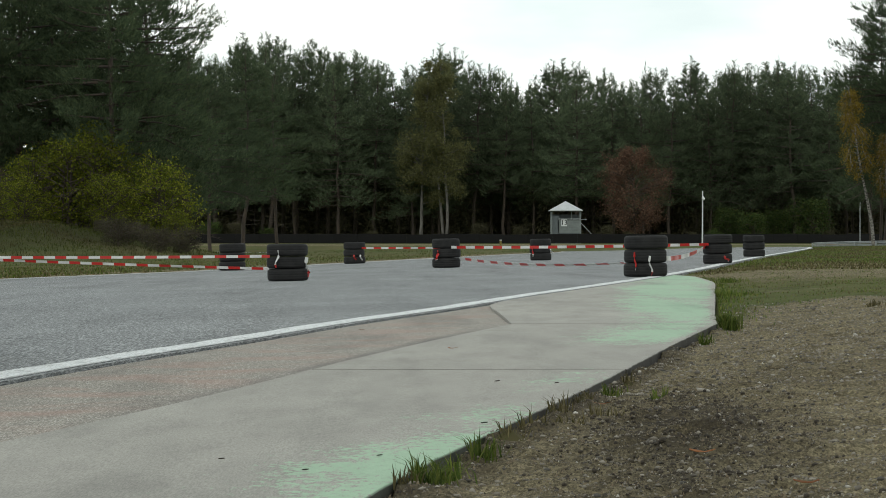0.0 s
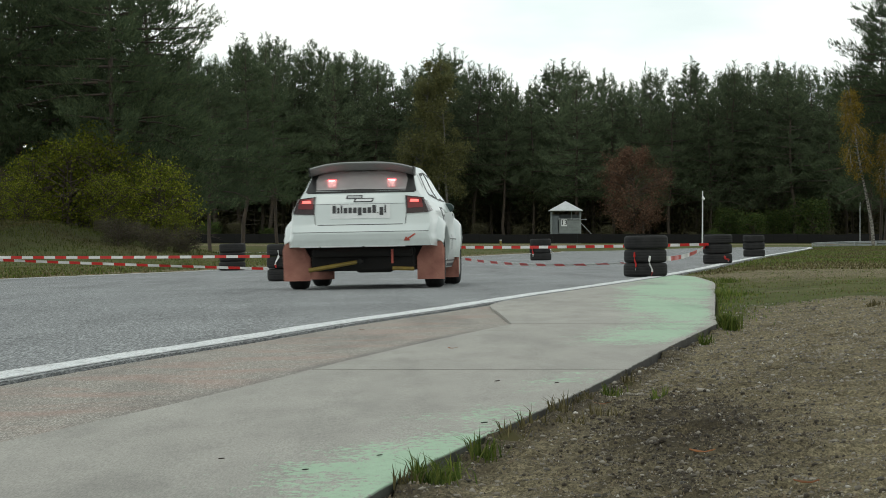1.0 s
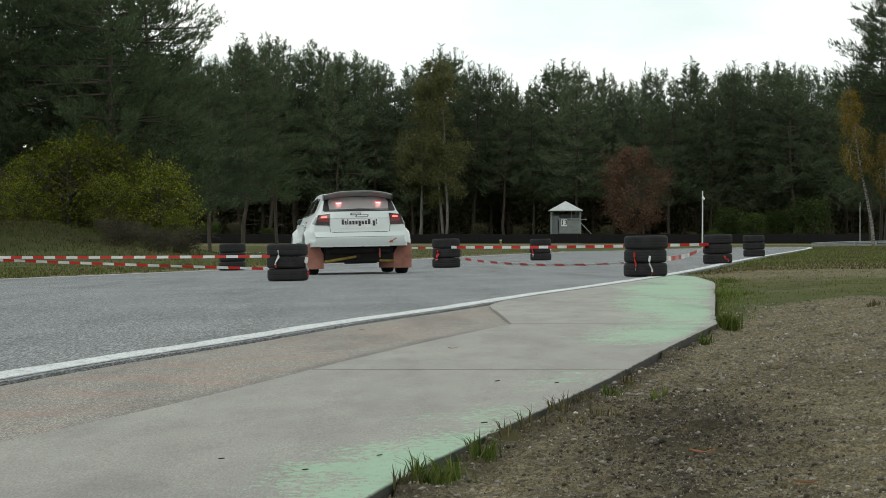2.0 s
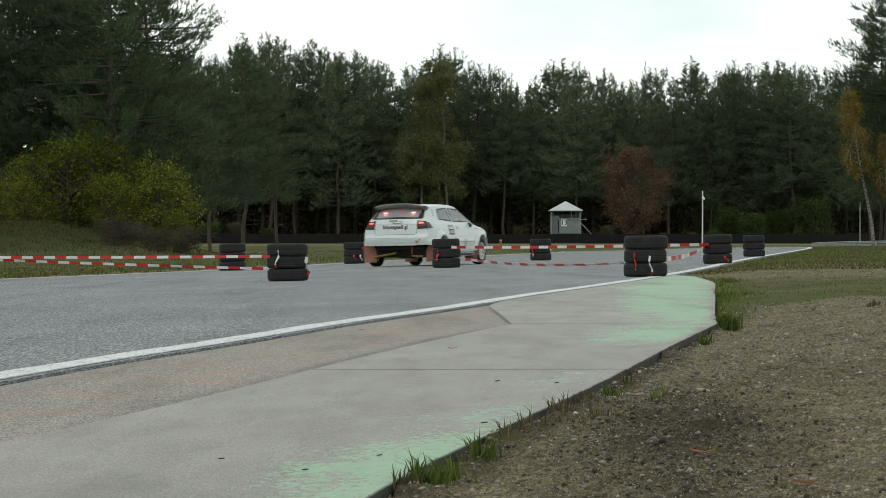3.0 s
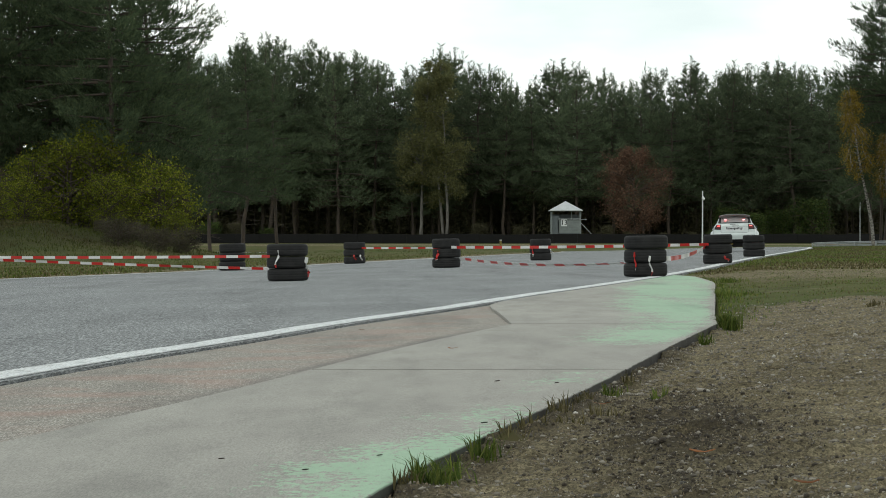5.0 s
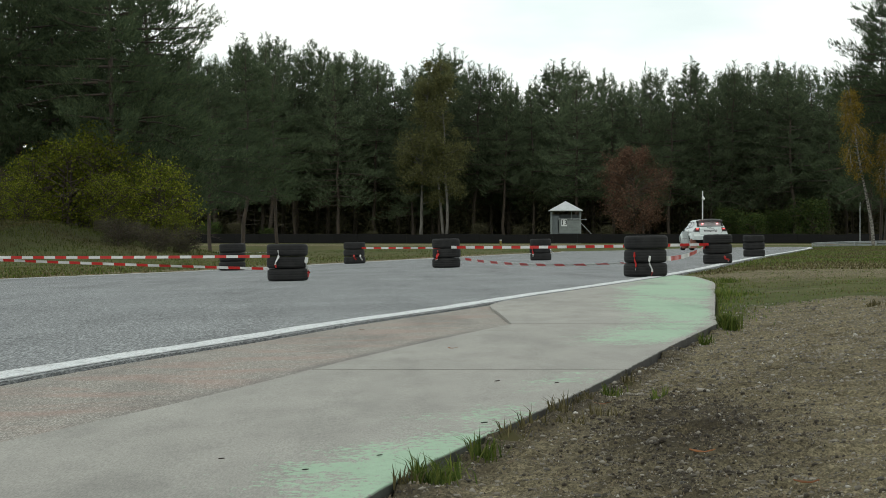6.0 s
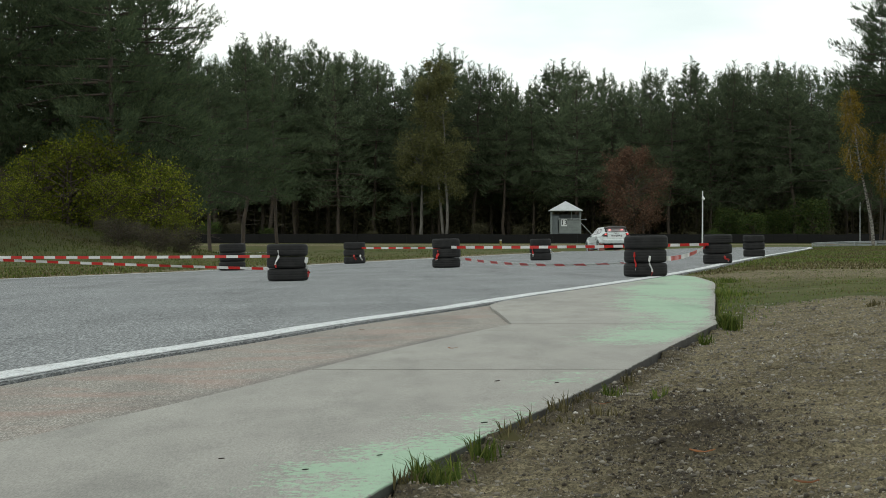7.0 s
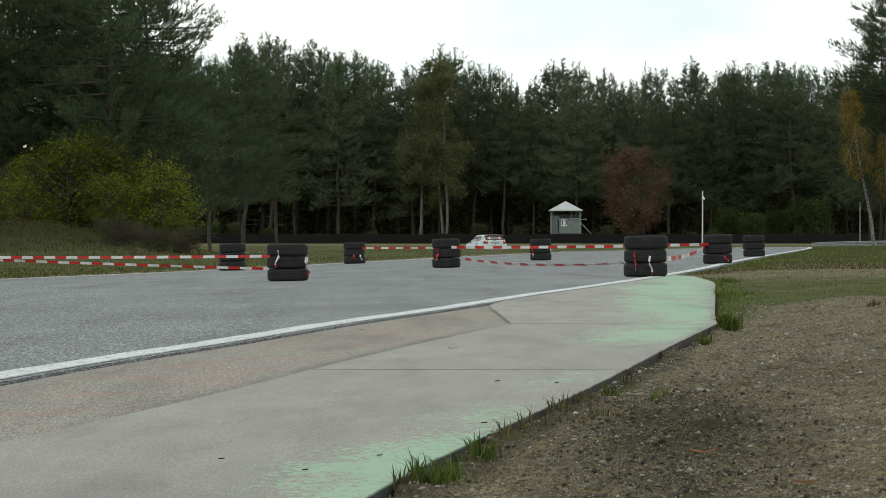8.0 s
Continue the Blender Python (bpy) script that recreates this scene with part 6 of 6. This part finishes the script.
def build_turf():
    rng = np.random.default_rng(31)
    n = 34000
    y = 16.5 + 36 * rng.uniform(0, 1, n) ** 0.8
    e = slab_edge(np.minimum(y, 43.7)) + np.maximum(y - 43.7, 0) * 0.139
    x = e + 0.02 + (0.17 * y - e) * rng.uniform(0, 1, n) ** 1.1
    margin = np.exp(-((x - e) / 0.3) ** 2)
    keep = rng.uniform(0, 1, n) < np.clip(0.05 + verge_turf(y, x - e), 0, 1) * (0.2 + 1.2 * value_noise(x * 2.2, y * 0.9, 4) ** 1.5)
    x, y, margin = x[keep], y[keep], margin[keep]
    half = rng.uniform(0, 1, len(x)) < 0.5 + 0.4 * margin
    for sel, mat, lb in ((half, "grass", "short green grass of the track verge"), (~half, "dry", "short straw-coloured grass of the track verge")):
        V, F = blades(np.c_[x[sel], y[sel], ground_z(x[sel], y[sel]) - 0.005], rng, 0.020 + 0.020 * margin[sel], 0.9, 0.0042)
        thing_mesh("verge_grass", V, F, M[mat], lb, "grass", "stuff")
    n = 26000
    y = 45 + 125 * rng.uniform(0, 1, n) ** 1.1
    rx = edge_x(R_LINE, y) + 0.2
    x = rx + (0.16 * y - rx) * rng.uniform(0, 1, n)
    k = x > rx
    x, y = x[k], y[k]
    green = value_noise(x * 0.9, y * 0.16, 14) + rng.normal(0, 0.16, len(x)) > 0.5
    for sel, mat, lb in ((green, "grass", "green grass sloping away from the track edge"), (~green, "dry", "withered grass sloping away from the track edge")):
        V, F = blades(np.c_[x[sel], y[sel], ground_z(x[sel], y[sel]) - 0.01], rng, 0.05, 0.8, 0.010)
        thing_mesh("verge_grass", V, F, M[mat], lb, "grass", "stuff")
    n = 26000
    y = 50 + 120 * rng.uniform(0, 1, n)
    lx = edge_x(L_LINE, y) - 0.15
    x = lx - (lx + 0.165 * y) * rng.uniform(0, 1, n)
    k = x < lx
    x, y = x[k], y[k]
    half = rng.uniform(0, 1, len(x)) < 0.5
    low = ground_z(x, y) - land(x, y) < 0.22
    x, y, half = x[low], y[low], half[low]
    tall = np.clip(ground_z(x, y) - land(x, y), 0, 1.2)
    for sel, mat, lb in ((half, "grass", "green infield grass below a bank"), (~half, "dry", "straw-coloured infield grass below a bank")):
        V, F = blades(np.c_[x[sel], y[sel], ground_z(x[sel], y[sel]) - 0.01], rng, 0.06 + 0.16 * tall[sel], 0.8, 0.012)
        thing_mesh("infield_grass", V, F, M[mat], lb, "grass", "stuff")


def build_bank_grass():
    rng = np.random.default_rng(52)
    x, y = rng.uniform(-31, -9, 70000), rng.uniform(113, 143, 70000)
    k = rng.uniform(0, 1, len(x)) < np.exp(-((np.abs(x + 21.5) / 10.5) ** 4) - ((y - 128) / 12.0) ** 2)
    x, y = x[k], y[k]
    green = value_noise(x * 0.6, y * 0.35, 15) + rng.normal(0, 0.15, len(x)) > 0.42
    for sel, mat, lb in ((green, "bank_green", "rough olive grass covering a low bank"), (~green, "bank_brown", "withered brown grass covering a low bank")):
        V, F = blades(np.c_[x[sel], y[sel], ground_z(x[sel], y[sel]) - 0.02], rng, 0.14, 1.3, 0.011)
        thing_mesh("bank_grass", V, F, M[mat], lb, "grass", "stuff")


def build_scraps():
    rng = np.random.default_rng(9)
    rows = [(1065, 708, 0.035), (1245, 808, 0.035), (1430, 878, 0.03), (880, 679, 0.012), (857, 754, 0.012), (640, 587, 0.02), (800, 621, 0.03), (540, 838, 0.010), (392, 818, 0.009), (672, 812, 0.009), (985, 682, 0.010), (378, 497, 0.05)]
    for u, v, s in rows:
        y = EYE_Z * 5538 / (v - 433 + (u - 784) * BANK)
        x = place(u, y)
        on_kerb = x < float(slab_edge(y)) and y < 43
        z = land_at(x, y) + 0.006 if on_kerb else float(ground_z(x, y)[0]) + 0.008
        a = np.linspace(0, 2 * math.pi, 9, endpoint=False)
        r = s * (0.6 + 0.4 * rng.uniform(0, 1, 9))
        top = np.c_[r * np.cos(a), r * 0.7 * np.sin(a), (0.16 * s * np.cos(a + 1) if s < 0.015 else 0.10 * s * np.cos(2 * a + 0.3)) + 0.25 * s]
        V = np.vstack([top, top - [0, 0, 0.001], [[0, 0, 0.15 * s]]]) + [x, y, z]
        F = [[i, (i + 1) % 9, 18] for i in range(9)] + [[9 + (i + 1) % 9, 9 + i, 18] for i in range(9)] + [[i, 9 + i, 9 + (i + 1) % 9, (i + 1) % 9] for i in range(9)]
        if s < 0.015:
            thing_mesh("bark_chip", V, F, M["bark"], "small dark chip of bark lying on concrete", "bark chip", group="bark chips")
        else:
            thing_mesh("fallen_leaf", V, F, M["leaf_fallen"], "curled brown fallen leaf lying on the ground", "leaf", group="fallen leaves")


build_barrier()
build_hut()
build_poles()
build_guard_rail()
build_tufts()
build_turf()
build_bank_grass()
build_scraps()
scatter_stones("gravel", 5000, 40, 0.0022, 0.0085, M["pebble"], "mixed rounded pebbles lying on sandy soil", verge_spots(4.8, 13, 1.1))
scatter_stones("gravel", 4000, 41, 0.004, 0.011, M["pebble"], "mixed rounded pebbles lying on sandy soil", verge_spots(10, 23, 1.2))
scatter_stones("gravel", 34000, 45, 0.0014, 0.0042, M["pebble"], "fine grit lying on sandy soil", verge_spots(4.8, 20, 1.3), 0.9, True)
scatter_stones("gravel", 9000, 47, 0.003, 0.007, M["pebble"], "coarse grit lying on sandy soil further along", verge_spots(12, 24, 1.1), 0.9, True)
scatter_stones("sand_crumbs", 30000, 44, 0.0012, 0.0048, M["sandy"], "crumbled sandy soil on the verge", verge_spots(4.8, 17, 1.1), 0.9, True)
scatter_stones("soil_clods", 4500, 42, 0.0018, 0.0075, M["loam"], "dark crumbled clods of loose soil", loam_spots, 0.8)
scatter_stones("soil_clods", 16000, 46, 0.0012, 0.0040, M["loam"], "fine dark crumbs of loose soil", loam_spots, 0.9, True)
scatter_stones("soil_clods", 6000, 43, 0.0012, 0.0045, M["loam"], "dark crumbled soil along the kerb edge", edge_spots, 0.9, True)


# ---- what moves ----
# time, x, y, heading in degrees
DRIVE = [(-0.1, -3.80, 10.1, -11.5), (0.0, -3.36, 13.0, -11.2), (0.1, -2.89, 16.03, -10.9), (0.2, -2.49, 18.65, -10.5), (0.3, -2.19, 21.2, -9.8), (0.5, -1.62, 25.75, -7.3), (0.8, -1.02, 32.5, -5.0),
         (1.0, -0.768, 36.8, -3.9), (1.3, -0.697, 42.9, 2.4), (1.5, -0.842, 46.4, 6.4), (1.7, -1.155, 49.9, 8.0), (1.95, -1.56, 54.2, 7.4), (2.2, -1.86, 58.5, 3.0), (2.5, -1.77, 63.6, -6.0), (2.8, -1.205, 69.0, -15.0),
         (3.0, -0.355, 72.7, -20.3), (3.25, 1.26, 77.3, -24.5), (3.5, 3.05, 82.0, -25.5), (3.75, 4.90, 87.1, -24.0), (4.0, 6.50, 92.8, -20.5), (4.25, 8.05, 99.6, -14.5), (4.5, 9.42, 106.4, -9.4),
         (4.75, 10.4, 113.0, -7.4), (5.0, 11.15, 119.5, -5.2), (5.4, 12.0, 130.0, -1.6), (5.8, 12.25, 140.4, 2.4), (6.0, 12.13, 145.4, 4.4), (6.5, 11.03, 159.0, 7.4), (7.0, 9.09, 172.0, 10.6),
         (7.5, 6.32, 186.2, 15.4), (8.0, 2.75, 200.0, 16.8)]


def motions():
    tilt = -math.degrees(math.atan(BANK))
    D = np.array(DRIVE)
    slope = np.gradient(D[:, 1:], D[:, 0], axis=0)
    R = []
    for t in np.arange(0, 8.001, 0.1):
        i = min(max(int(np.searchsorted(D[:, 0], t, "right")) - 1, 0), len(D) - 2)
        w = D[i + 1, 0] - D[i, 0]
        u = (t - D[i, 0]) / w
        R.append([t, *((1 + 2 * u) * (1 - u) ** 2 * D[i, 1:] + u * (1 - u) ** 2 * w * slope[i] + u * u * (3 - 2 * u) * D[i + 1, 1:] + u * u * (u - 1) * w * slope[i + 1])])
    out = []
    for t, x, y, a in R:
        dx, dy = -math.sin(math.radians(a)), math.cos(math.radians(a))
        zf, zr = land_at(x + dx * 1.3, y + dy * 1.3), land_at(x - dx * 1.3, y - dy * 1.3)
        out.append((float(t), pose(x, y, (zf + zr) / 2 + 0.004, math.degrees(math.atan2(zf - zr, 2.6)), tilt * float(1 - sstep(160, 185, y)), a)))
    walk(CAR, out)
    for w, x, y in WHEELS:
        walk(w, [(i / 30, pose(x, y, WHEEL_R, -80.0 * i, 0, 0)) for i in range(241)])


motions()
